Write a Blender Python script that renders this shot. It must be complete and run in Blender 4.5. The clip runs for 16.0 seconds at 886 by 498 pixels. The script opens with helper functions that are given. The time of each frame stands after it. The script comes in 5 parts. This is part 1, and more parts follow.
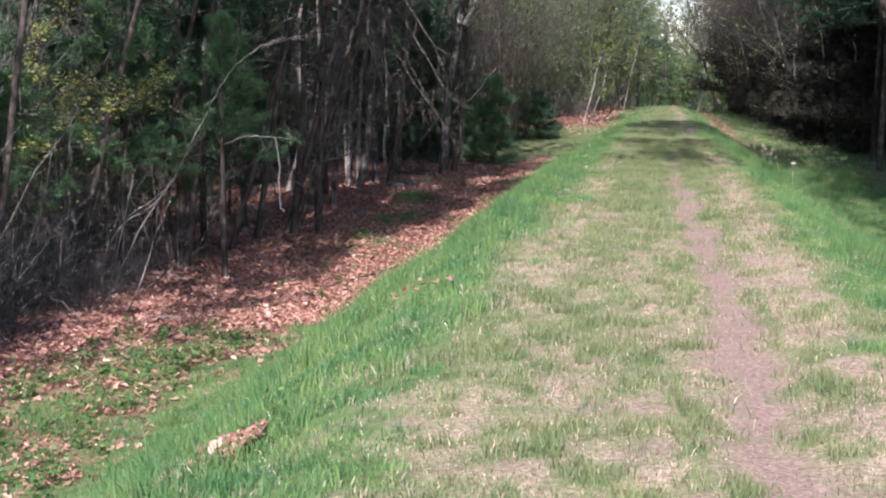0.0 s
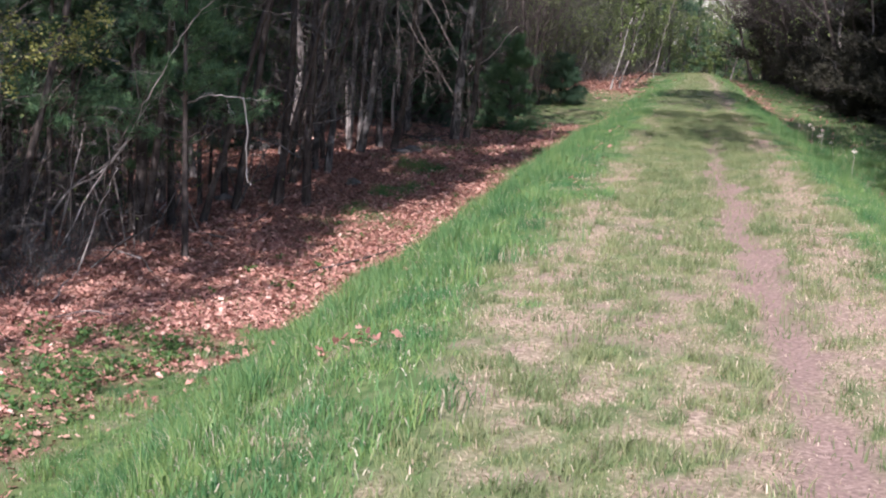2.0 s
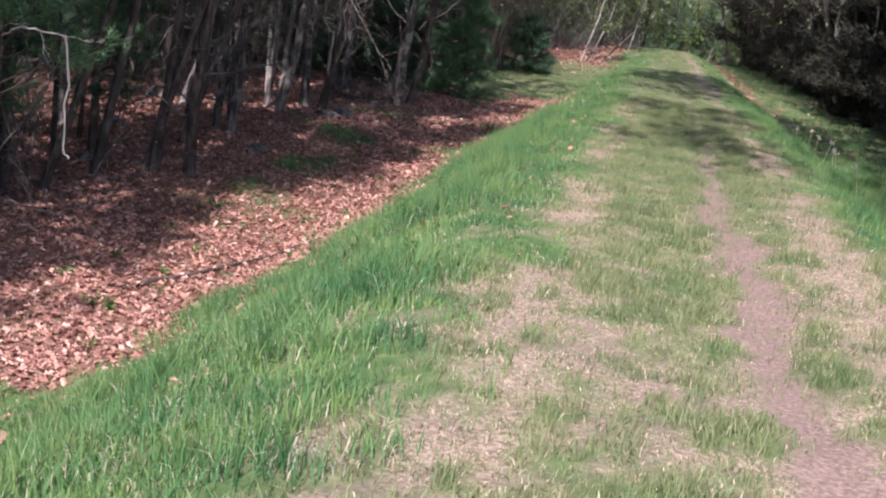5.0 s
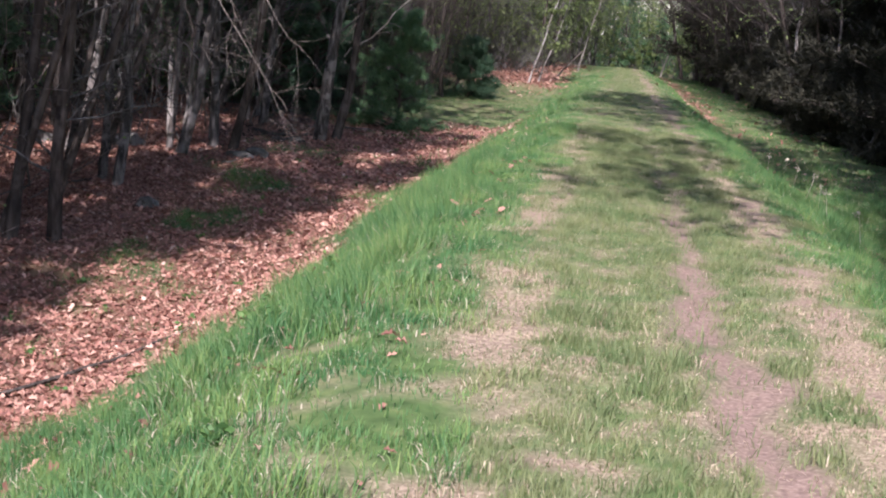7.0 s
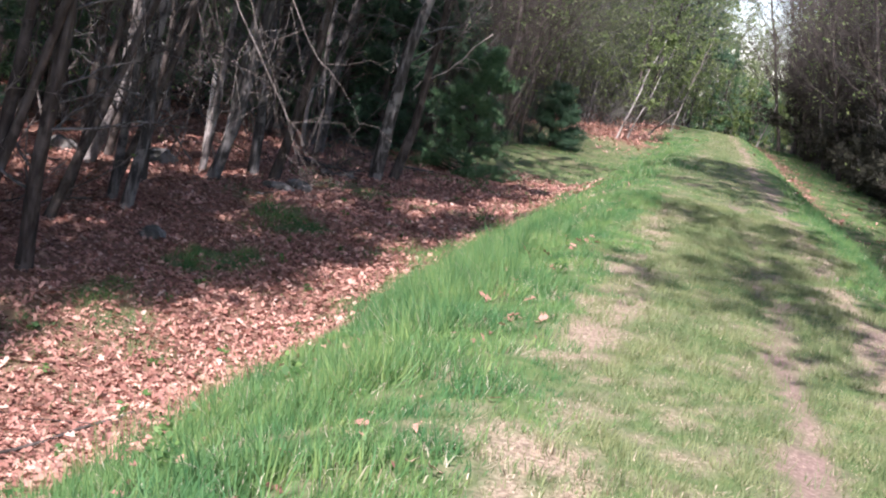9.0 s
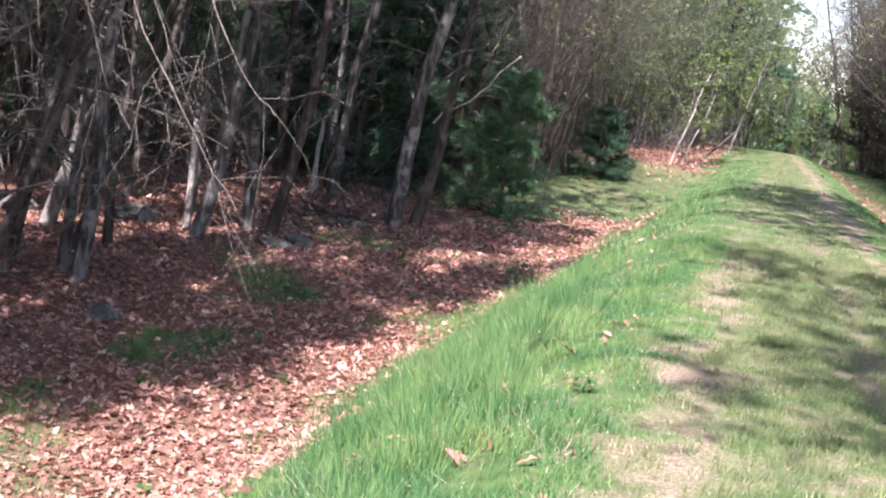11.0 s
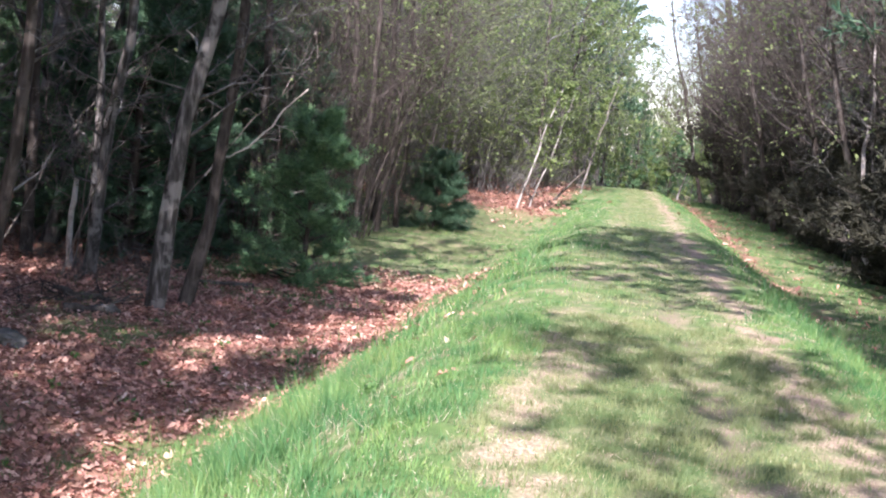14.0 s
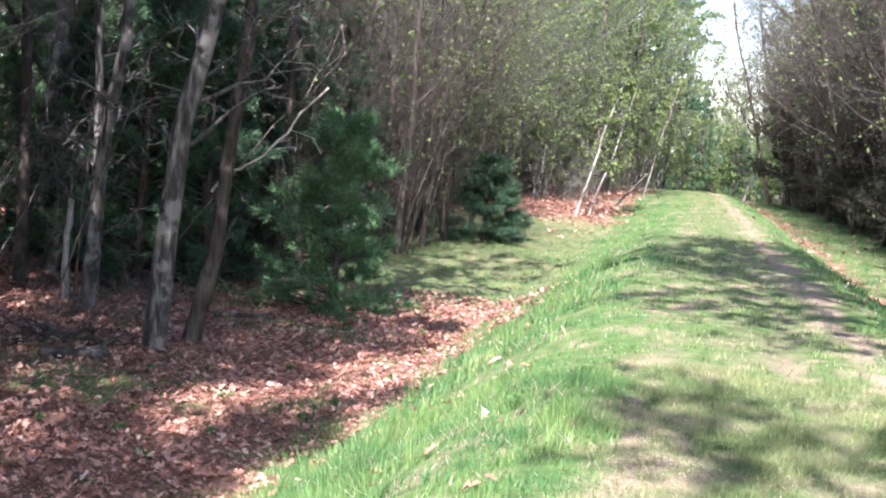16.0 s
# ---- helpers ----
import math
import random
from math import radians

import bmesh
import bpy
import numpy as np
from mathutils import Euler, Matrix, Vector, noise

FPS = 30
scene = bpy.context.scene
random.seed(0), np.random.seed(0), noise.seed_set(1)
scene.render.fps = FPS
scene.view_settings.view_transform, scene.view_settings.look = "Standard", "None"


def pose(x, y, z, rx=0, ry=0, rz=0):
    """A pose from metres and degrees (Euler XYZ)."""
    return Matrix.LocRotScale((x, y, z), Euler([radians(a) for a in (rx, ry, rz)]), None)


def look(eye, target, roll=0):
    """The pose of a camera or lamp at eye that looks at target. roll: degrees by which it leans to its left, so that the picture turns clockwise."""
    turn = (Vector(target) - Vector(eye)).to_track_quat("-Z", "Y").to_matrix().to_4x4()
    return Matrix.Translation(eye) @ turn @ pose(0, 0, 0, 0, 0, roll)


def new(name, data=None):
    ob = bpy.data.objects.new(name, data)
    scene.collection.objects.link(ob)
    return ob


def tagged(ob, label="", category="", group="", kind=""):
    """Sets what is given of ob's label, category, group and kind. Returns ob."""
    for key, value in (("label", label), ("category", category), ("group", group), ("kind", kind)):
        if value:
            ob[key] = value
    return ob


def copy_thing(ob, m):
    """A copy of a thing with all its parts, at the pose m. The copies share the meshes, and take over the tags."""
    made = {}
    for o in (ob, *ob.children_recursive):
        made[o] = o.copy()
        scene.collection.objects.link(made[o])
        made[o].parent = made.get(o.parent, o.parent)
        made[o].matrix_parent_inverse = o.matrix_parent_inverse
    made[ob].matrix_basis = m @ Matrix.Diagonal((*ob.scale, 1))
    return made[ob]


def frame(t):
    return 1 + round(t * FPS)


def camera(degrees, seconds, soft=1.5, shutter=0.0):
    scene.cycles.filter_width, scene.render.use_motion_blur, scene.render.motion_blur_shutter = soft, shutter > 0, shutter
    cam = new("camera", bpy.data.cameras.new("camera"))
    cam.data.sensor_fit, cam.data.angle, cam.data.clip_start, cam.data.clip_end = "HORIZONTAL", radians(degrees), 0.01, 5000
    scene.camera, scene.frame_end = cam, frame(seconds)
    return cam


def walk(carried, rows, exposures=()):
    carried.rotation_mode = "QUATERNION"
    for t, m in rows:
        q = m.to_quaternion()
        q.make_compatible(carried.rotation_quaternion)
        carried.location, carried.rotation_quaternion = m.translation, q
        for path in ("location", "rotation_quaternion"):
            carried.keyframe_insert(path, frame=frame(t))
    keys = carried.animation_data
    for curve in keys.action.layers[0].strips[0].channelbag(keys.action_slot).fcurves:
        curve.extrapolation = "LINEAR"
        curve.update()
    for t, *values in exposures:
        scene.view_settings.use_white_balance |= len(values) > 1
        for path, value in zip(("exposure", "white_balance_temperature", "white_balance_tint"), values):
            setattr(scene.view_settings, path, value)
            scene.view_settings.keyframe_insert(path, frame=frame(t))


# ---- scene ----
EXPOSURES = [(0.0, 0.90, 6360, 23), (1.0, 0.78, 6360, 25), (2.5, 0.78, 6360, 27), (6.0, 0.80, 6360, 27), (8.5, 1.04, 6360, 25), (11.0, 1.57, 6350, 26), (11.5, 1.36, 6400, 28),
             (12.0, 1.28, 6430, 29), (12.5, 1.14, 6410, 29), (13.5, 1.30, 6420, 30), (14.0, 1.72, 6350, 25), (14.5, 2.08, 6320, 22), (16.0, 1.94, 6350, 21)]
cam = camera(39.8, 16.0, soft=2.1)
PATH = [
    (0.0, pose(0.001, 0.000, 1.425, 82.19, 0.20, 8.31)),
    (0.5, pose(0.006, 0.761, 1.391, 81.26, -4.09, 8.70)),
    (1.0, pose(-0.015, 1.509, 1.406, 80.64, -2.63, 8.93)),
    (1.5, pose(0.018, 2.228, 1.427, 80.08, -4.23, 10.22)),
    (2.0, pose(-0.069, 2.956, 1.449, 80.17, -1.96, 9.63)),
    (2.5, pose(-0.097, 3.677, 1.466, 80.32, -2.03, 9.78)),
    (3.0, pose(-0.175, 4.388, 1.438, 80.22, -2.88, 9.70)),
    (3.5, pose(-0.115, 5.148, 1.425, 78.30, -7.00, 7.69)),
    (6.0, pose(-0.250, 9.026, 1.460, 78.04, -7.22, 8.90)),
    (6.5, pose(-0.250, 9.758, 1.438, 79.14, -3.52, 7.96)),
    (7.0, pose(-0.142, 10.547, 1.481, 79.31, -5.96, 6.27)),
    (7.5, pose(-0.122, 11.217, 1.421, 79.92, -9.05, 6.58)),
    (8.0, pose(-0.111, 11.900, 1.421, 80.51, -8.22, 7.64)),
    (8.5, pose(-0.121, 12.592, 1.437, 80.16, -11.76, 10.70)),
    (11.0, pose(-0.221, 16.309, 1.472, 81.38, -9.16, 13.30)),
    (11.5, pose(-0.168, 17.022, 1.458, 81.79, -5.14, 10.02)),
    (12.0, pose(-0.084, 17.696, 1.448, 80.79, -7.70, 10.00)),
    (12.5, pose(-0.022, 18.382, 1.447, 79.67, -4.96, 8.98)),
    (13.0, pose(0.071, 19.031, 1.452, 79.74, -6.80, 8.20)),
    (13.5, pose(0.103, 19.689, 1.433, 81.37, -6.76, 6.59)),
    (14.0, pose(0.150, 20.304, 1.431, 84.55, -6.76, 6.86)),
    (14.5, pose(0.088, 20.967, 1.363, 85.59, -8.97, 10.50)),
    (15.0, pose(0.048, 21.594, 1.380, 85.03, -6.45, 10.72)),
    (15.5, pose(-0.001, 22.218, 1.401, 83.79, -8.51, 11.94)),
    (16.0, pose(0.000, 22.818, 1.393, 84.59, -5.18, 9.50)),
]
walk(cam, PATH, EXPOSURES)

# ---- world and sun ----
SUN = Vector((-0.10, -0.90, 1.0)).normalized()
sky_world = bpy.data.worlds.new("sky")
scene.world = sky_world
sky_world.use_nodes = True
wn = sky_world.node_tree.nodes
sky = wn.new("ShaderNodeTexSky")
sky.sky_type, sky.sun_disc = "NISHITA", False
sky.sun_elevation, sky.sun_rotation = math.asin(SUN.z), math.atan2(SUN.x, SUN.y)
wn["Background"].inputs[1].default_value = 0.15
sky_world.node_tree.links.new(sky.outputs[0], wn["Background"].inputs[0])
sun = new("sun", bpy.data.lights.new("sun", "SUN"))
sun.data.energy, sun.data.angle, sun.data.color = 5.0, radians(0.53), (1.0, 0.965, 0.93)
sun.matrix_world = look(SUN * 60, (0, 0, 0))

# ---- number helpers ----
RNG = np.random.default_rng(7)


def hash2(ix, iy, seed):
    n = (ix.astype(np.int64) * 374761393 + iy.astype(np.int64) * 668265263 + seed * 974711) & 0x7FFFFFFF
    n = ((n ^ (n >> 13)) * 1274126177) & 0x7FFFFFFF
    return ((n ^ (n >> 16)) & 0xFFFF) / 65535.0


def vnoise(x, y, scale, seed=0):
    """Smooth value noise between 0 and 1 at a feature size of scale metres."""
    x, y = np.asarray(x, float) / scale, np.asarray(y, float) / scale
    if scale < 1:
        c, d = math.cos(seed * 1.37), math.sin(seed * 1.37)
        x, y = c * x - d * y, d * x + c * y
    ix, iy = np.floor(x), np.floor(y)
    fx, fy = x - ix, y - iy
    fx, fy = fx * fx * (3 - 2 * fx), fy * fy * (3 - 2 * fy)
    a, b = hash2(ix, iy, seed), hash2(ix + 1, iy, seed)
    c, d = hash2(ix, iy + 1, seed), hash2(ix + 1, iy + 1, seed)
    return (a * (1 - fx) + b * fx) * (1 - fy) + (c * (1 - fx) + d * fx) * fy


def sstep(a, b, v):
    t = np.clip((v - a) / (b - a), 0, 1)
    return t * t * (3 - 2 * t)


# ---- shape of the land: a grassy dike with lower ground on both sides ----
def left_edge(y):
    y = np.clip(y, -20, 90)
    near = np.minimum(y, 50)
    return -1.0 + 0.020 * near + 0.00037 * near * near + 0.043 * (y - near)


def right_edge(y):
    y = np.clip(y, -20, 95)
    near = np.minimum(y, 24)
    return 1.30 + 0.018 * near + 0.00037 * near * near + np.interp(y, [24, 30, 38, 56, 75, 95], [0, 0.06, 0.24, 0.82, 1.27, 1.75])


def mid(y):
    return 0.5 * (left_edge(y) + right_edge(y))


def track_x(y):
    y = np.clip(y, -20, 90)
    near = np.minimum(y, 38)
    return 0.60 + 0.004 * near + 0.00045 * near * near + 0.036 * (y - near)


def crest_z(y):
    return np.interp(y, [-30, 0, 12, 17, 24, 31, 38, 54, 70, 78, 100, 140], [0.0, 0.0, 0.02, 0.0, 0.0, 0.0, 0.02, -0.05, -0.05, -0.15, -1.2, -1.2])


def left_z(y):
    return np.interp(y, [-30, 15, 22, 26, 31, 36, 45, 52, 58, 64, 90, 140], [-1.85, -1.85, -1.85, -1.75, -1.4, -1.3, -1.1, -0.9, -0.5, -0.2, -0.2, -1.0])


def right_z(y):
    return np.interp(y, [-30, 30, 60, 80, 140], [-1.15, -1.1, -0.75, -0.7, -1.2])


def ground_z(x, y):
    x, y = np.asarray(x, float), np.asarray(y, float)
    zc = crest_z(y)
    dl = np.maximum(zc - left_z(y), 0.05)
    dr = np.maximum(zc - right_z(y), 0.05)
    z = zc - dl * sstep(0, 1, (left_edge(y) - x) / (0.9 + 1.5 * dl)) - dr * sstep(0, 1, (x - right_edge(y)) / (0.9 + 1.4 * dr))
    off = np.maximum(left_edge(y) - x, x - right_edge(y))
    rough = sstep(0.0, 4.0, off)
    z = z + (0.02 + 0.10 * rough) * (vnoise(x, y, 1.7, 3) - 0.5) + 0.5 * sstep(6, 25, off) * (vnoise(x, y, 9.0, 4) - 0.5)
    z = z + 0.035 * (vnoise(x, y, 0.45, 5) - 0.5) - 0.035 * np.exp(-((x - track_x(y)) / 0.16) ** 2) * sstep(60, 30, y)
    return z


def litter_amount(x, y):
    """1 where fallen leaves cover the ground, 0 on grass."""
    ragged = 0.9 * (vnoise(x, y, 1.1, 11) - 0.5) + 0.8 * (vnoise(x, y, 0.3, 12) - 0.5)
    reach = np.interp(y, [0, 12, 15, 18, 21, 24, 27, 30, 33, 37, 42, 50], [3.65, 3.65, 3.4, 2.85, 2.25, 2.15, 2.5, 2.6, 2.25, 2.1, 2.0, 1.8])
    left = sstep(-0.32, 0.34, left_edge(y) - x - reach + ragged)
    meadow = sstep(39.5, 43.5, y + 2.4 * (vnoise(x, y, 2.0, 13) - 0.5)) * sstep(57, 54.5, y) * sstep(-11, -8, x)
    weeds = sstep(15.4, 14.2, y + 1.5 * (vnoise(x, y, 0.9, 14) - 0.5)) * sstep(-6.9, -6.0, x) * sstep(0.25, 0.55, vnoise(x, y, 0.5, 16))
    moss = 0.7 * sstep(0.52, 0.70, 0.65 * vnoise(x, y, 1.3, 15) + 0.35 * vnoise(x, y, 0.4, 17)) * sstep(20, 28, y) * sstep(-7.5, -5.5, x)
    left = left * (1 - 0.85 * meadow) * (1 - 0.7 * weeds) * (1 - moss)
    right = sstep(-0.1, 0.2, x - right_edge(y) - 1.15 + ragged) * (1 - 0.9 * sstep(1.4, 2.4, x - right_edge(y) + ragged) * sstep(14, 9, x))
    return np.clip(left + right, 0, 1)


def crest_amount(x, y):
    wob = 0.55 * (vnoise(x, y, 0.9, 21) - 0.5) + 0.5 * (vnoise(x, y, 0.28, 22) - 0.5) + 0.2 * (vnoise(x, y, 0.1, 23) - 0.5)
    return sstep(-0.12, 0.12, x - left_edge(y) + wob) * sstep(-0.12, 0.12, right_edge(y) - x + wob)


def rims(x, y):
    """The worn, dry strips along both edges of the dike's top."""
    grown = sstep(6, 15, y)
    left = np.exp(-((x - left_edge(y) - 0.16) / 0.20) ** 2) * grown * (1 - 0.7 * sstep(25, 31, y))
    right = np.exp(-((right_edge(y) - 0.24 - x) / 0.22) ** 2) * (0.7 + 0.3 * grown)
    return np.clip(left + right, 0, 1)


def soil_amount(x, y):
    wob = 0.22 * (vnoise(x, y, 0.7, 31) - 0.5) + 0.18 * (vnoise(x, y, 0.15, 32) - 0.5)
    w = np.interp(y, [0, 8, 22, 30, 50], [0.15, 0.14, 0.11, 0.08, 0.05]) * (0.7 + 0.6 * vnoise(x * 0, y, 1.6, 33))
    track = sstep(0.07, -0.07, np.abs(x - track_x(y) + wob) - w)
    bare = sstep(0.54, 0.74, 0.4 * vnoise(x, y, 0.30, 34) + 0.6 * vnoise(x, y, 0.13, 35)) * np.interp(y, [9, 18], [0.7, 0.3])
    bare = np.maximum(bare, (0.3 + 0.5 * (x > mid(y))) * rims(x, y) * sstep(0.50, 0.68, 0.5 * vnoise(x, y, 0.5, 36) + 0.5 * vnoise(x, y, 0.16, 37)))
    return np.clip(track * np.interp(y, [17, 28, 45], [1, 0.45, 0.2]) + bare * crest_amount(x, y), 0, 1)


def tuft(x, y):
    """1 on the small raised tufts of the worn grass."""
    return sstep(0.50, 0.70, 0.22 * vnoise(x, y, 0.30, 57) + 0.45 * vnoise(x, y, 0.13, 56) + 0.33 * vnoise(x, y, 0.06, 60))


def dry_amount(x, y):
    """How dead and straw-coloured the grass is."""
    n = 0.40 * vnoise(x, y, 0.20, 41) + 0.50 * vnoise(x, y, 0.085, 42) + 0.10 * vnoise(x, y, 0.9, 43)
    base = np.interp(y, [0, 10, 16, 24, 40], [0.58, 0.50, 0.37, 0.22, 0.22])
    on = sstep(0.14, 0.86, 1.25 * (n - 0.5) + base + 0.66 * rims(x, y) * (0.35 + 0.35 * (x > mid(y)) + (0.65 - 0.35 * (x > mid(y))) * sstep(0.20, 0.5, vnoise(x, y, 0.6, 44))) - 0.45 * tuft(x, y) + 0.05)
    off = 0.5 * sstep(0.53, 0.72, n)
    c = crest_amount(x, y)
    meadow = 0.14 * sstep(38, 42, y) * sstep(left_edge(y) - 1.6, left_edge(y) - 2.2, x) * (0.4 + 0.6 * n)
    return np.clip(c * on + (1 - c) * np.maximum(off, meadow), 0, 1)


# ---- mesh helpers ----
def build(name, verts, faces, material, attrs=None, smooth=False):
    """One mesh from arrays of vertices and of faces that all have the same number of corners (or a list of such arrays)."""
    me = bpy.data.meshes.new(name)
    faces = [f for f in (faces if isinstance(faces, list) else [faces]) if len(f)]
    idx = np.concatenate([f.ravel() for f in faces]).astype(np.int32)
    size = np.concatenate([np.full(len(f), f.shape[1], np.int32) for f in faces])
    me.vertices.add(len(verts))
    me.vertices.foreach_set("co", np.asarray(verts, np.float32).ravel())
    me.loops.add(len(idx))
    me.loops.foreach_set("vertex_index", idx)
    me.polygons.add(len(size))
    me.polygons.foreach_set("loop_start", np.concatenate([[0], np.cumsum(size)[:-1]]).astype(np.int32))
    if smooth:
        me.polygons.foreach_set("use_smooth", np.ones(len(size), bool))
    for key, values in (attrs or {}).items():
        me.attributes.new(key, "FLOAT", "POINT").data.foreach_set("value", np.asarray(values, np.float32))
    me.materials.append(material)
    me.update()
    me.validate()
    return me


def part(name, mesh, parent, label="", kind=""):
    ob = new(name, mesh)
    ob.parent = parent
    return tagged(ob, label, kind=kind)


def unit(v):
    return v / np.maximum(np.linalg.norm(v, axis=-1, keepdims=True), 1e-9)


def tubes(pts, rad, sides):
    """Tubes along n lines of k points each: pts (n, k, 3), rad (n, k)."""
    n, k, _ = pts.shape
    tan = unit(np.gradient(pts, axis=1))
    ref = np.where(np.abs(tan[..., 2:3]) > 0.9, np.array([1.0, 0, 0]), np.array([0, 0, 1.0]))
    u = unit(np.cross(tan, ref))
    v = np.cross(tan, u)
    a = np.arange(sides) * 2 * np.pi / sides
    ring = np.cos(a)[:, None] * u[:, :, None, :] + np.sin(a)[:, None] * v[:, :, None, :]
    verts = (pts[:, :, None, :] + rad[:, :, None, None] * ring).reshape(-1, 3)
    i = np.arange(n)[:, None, None] * k * sides
    j = np.arange(k - 1)[None, :, None] * sides
    s = np.arange(sides)[None, None, :]
    s2 = (s + 1) % sides
    f = np.stack(np.broadcast_arrays(i + j + s, i + j + s2, i + j + sides + s2, i + j + sides + s), -1).reshape(-1, 4)
    return verts, f


def arcs(start, way, length, rise, k, rng, wobble=0.05):
    """Bent lines from start along way; rise bends them up (minus: down)."""
    t = np.linspace(0, 1, k)[None, :, None]
    length = np.asarray(length)[:, None, None]
    rise = np.broadcast_to(np.asarray(rise, float), (len(start),))[:, None, None]
    p = start[:, None, :] + way[:, None, :] * length * t + np.array([0, 0, 1.0]) * rise * length * t * t
    return p + rng.normal(0, 1, p.shape) * wobble * length * np.minimum(t, 1 - 0.3 * t)


def along(lines, which, t):
    """Points at the fractions t of the lines numbered which."""
    k = lines.shape[1]
    f = np.clip(t, 0, 0.9999) * (k - 1)
    i = f.astype(int)
    w = (f - i)[:, None]
    return lines[which, i] * (1 - w) + lines[which, i + 1] * w


def joined(pieces):
    verts, faces, n = [], [], 0
    for v, f in pieces:
        verts.append(v)
        faces.append(f + n)
        n += len(v)
    return np.concatenate(verts), faces


def cards(centre, size, rng, flat=0.0, narrow=0.6):
    """Small leaf quads at random turns; flat nearer 1 keeps them level."""
    n = len(centre)
    a = rng.normal(0, 1, (n, 3))
    a[:, 2] *= 1 - flat
    a = unit(a)
    b = rng.normal(0, 1, (n, 3))
    b[:, 2] *= 1 - flat
    b = unit(b - (b * a).sum(1, keepdims=True) * a)
    s = (np.asarray(size) * rng.uniform(0.6, 1.3, n))[:, None]
    lift = np.cross(a, b) * s * 0.15
    v = np.stack([centre - a * s, centre - b * s * narrow + lift, centre + a * s, centre + b * s * narrow + lift], 1).reshape(-1, 3)
    return v, np.arange(4 * n).reshape(n, 4)


# ---- materials ----
def nodes(name, rough=0.85, spec=0.3):
    m = bpy.data.materials.new(name)
    m.use_nodes = True
    t = m.node_tree
    p = t.nodes["Principled BSDF"]
    p.inputs["Roughness"].default_value = rough
    p.inputs["Specular IOR Level"].default_value = spec
    return m, t, p


def node(t, kind, **values):
    n = t.nodes.new("ShaderNode" + kind)
    for key, value in values.items():
        n.inputs[key].default_value = value
    return n


def noise_of(t, scale, detail=4.0, coord=None):
    n = node(t, "TexNoise", Scale=scale, Detail=detail)
    if coord is None:
        coord = node(t, "NewGeometry").outputs["Position"]
    t.links.new(coord, n.inputs["Vector"])
    return n.outputs["Fac"]


def ramp(t, fac, stops):
    r = t.nodes.new("ShaderNodeValToRGB")
    while len(r.color_ramp.elements) < len(stops):
        r.color_ramp.elements.new(0.5)
    for e, (at, c) in zip(r.color_ramp.elements, stops):
        e.position, e.color = at, (*c, 1)
    t.links.new(fac, r.inputs[0])
    return r.outputs[0]


def blend(t, fac, a, b):
    n = t.nodes.new("ShaderNodeMix")
    n.data_type = "RGBA"
    for socket, value in ((n.inputs[0], fac), (n.inputs[6], a), (n.inputs[7], b)):
        if isinstance(value, (int, float)):
            socket.default_value = value
        elif isinstance(value, tuple):
            socket.default_value = (*value, 1)
        else:
            t.links.new(value, socket)
    return n.outputs[2]


def attr(t, key):
    n = t.nodes.new("ShaderNodeAttribute")
    n.attribute_name = key
    return n.outputs["Fac"]


def bump(t, p, height, strength, distance):
    b = node(t, "Bump", Strength=strength, Distance=distance)
    t.links.new(height, b.inputs["Height"])
    t.links.new(b.outputs[0], p.inputs["Normal"])


def ground_material():
    m, t, p = nodes("ground", 0.95, 0.15)
    big, fine, grain = noise_of(t, 1.3), noise_of(t, 9.0, 6), noise_of(t, 45.0, 6)
    green = ramp(t, fine, [(0.3, (0.045, 0.085, 0.028)), (0.55, (0.08, 0.135, 0.045)), (0.75, (0.15, 0.18, 0.07))])
    # straw's darkest tone fills in for shadow gaps between the blades
    straw = ramp(t, grain, [(0.3, (0.13, 0.10, 0.07)), (0.5, (0.27, 0.21, 0.15)), (0.7, (0.44, 0.36, 0.265))])
    soil = ramp(t, grain, [(0.3, (0.14, 0.10, 0.085)), (0.55, (0.235, 0.168, 0.136)), (0.75, (0.335, 0.255, 0.208))])
    leaves = ramp(t, grain, [(0.32, (0.12, 0.066, 0.05)), (0.5, (0.27, 0.15, 0.112)), (0.68, (0.44, 0.27, 0.205))])
    leaves = blend(t, big, leaves, (0.16, 0.09, 0.06))
    c = blend(t, attr(t, "dry"), green, straw)
    c = blend(t, attr(t, "soil"), c, soil)
    c = blend(t, attr(t, "litter"), c, leaves)
    t.links.new(c, p.inputs["Base Color"])
    bump(t, p, grain, 0.3, 0.018)
    return m


def blade_material(name, greens, straws):
    m, t, p = nodes(name, 0.6, 0.3)
    g = t.nodes.new("ShaderNodeNewGeometry")
    r = g.outputs["Random Per Island"]
    patch = ramp(t, noise_of(t, 1.9, 6), [(0.40, (0, 0, 0)), (0.60, (1, 1, 1))])
    green = blend(t, patch, ramp(t, r, [(0.0, greens[0]), (1.0, greens[1])]), ramp(t, r, [(0.0, greens[1]), (1.0, greens[2])]))
    straw = ramp(t, r, [(0.0, straws[0]), (0.6, straws[1]), (1.0, straws[2])])
    t.links.new(blend(t, attr(t, "dry"), green, straw), p.inputs["Base Color"])
    return leafy(m, t, p, 0.35)


def leafy(m, t, p, amount):
    """Lets some light through thin leaves."""
    link = p.inputs["Base Color"].links
    thin = t.nodes.new("ShaderNodeBsdfTranslucent")
    if link:
        t.links.new(link[0].from_socket, thin.inputs["Color"])
    mix = node(t, "MixShader", Fac=amount)
    t.links.new(p.outputs[0], mix.inputs[1])
    t.links.new(thin.outputs[0], mix.inputs[2])
    t.links.new(mix.outputs[0], t.nodes["Material Output"].inputs["Surface"])
    return m


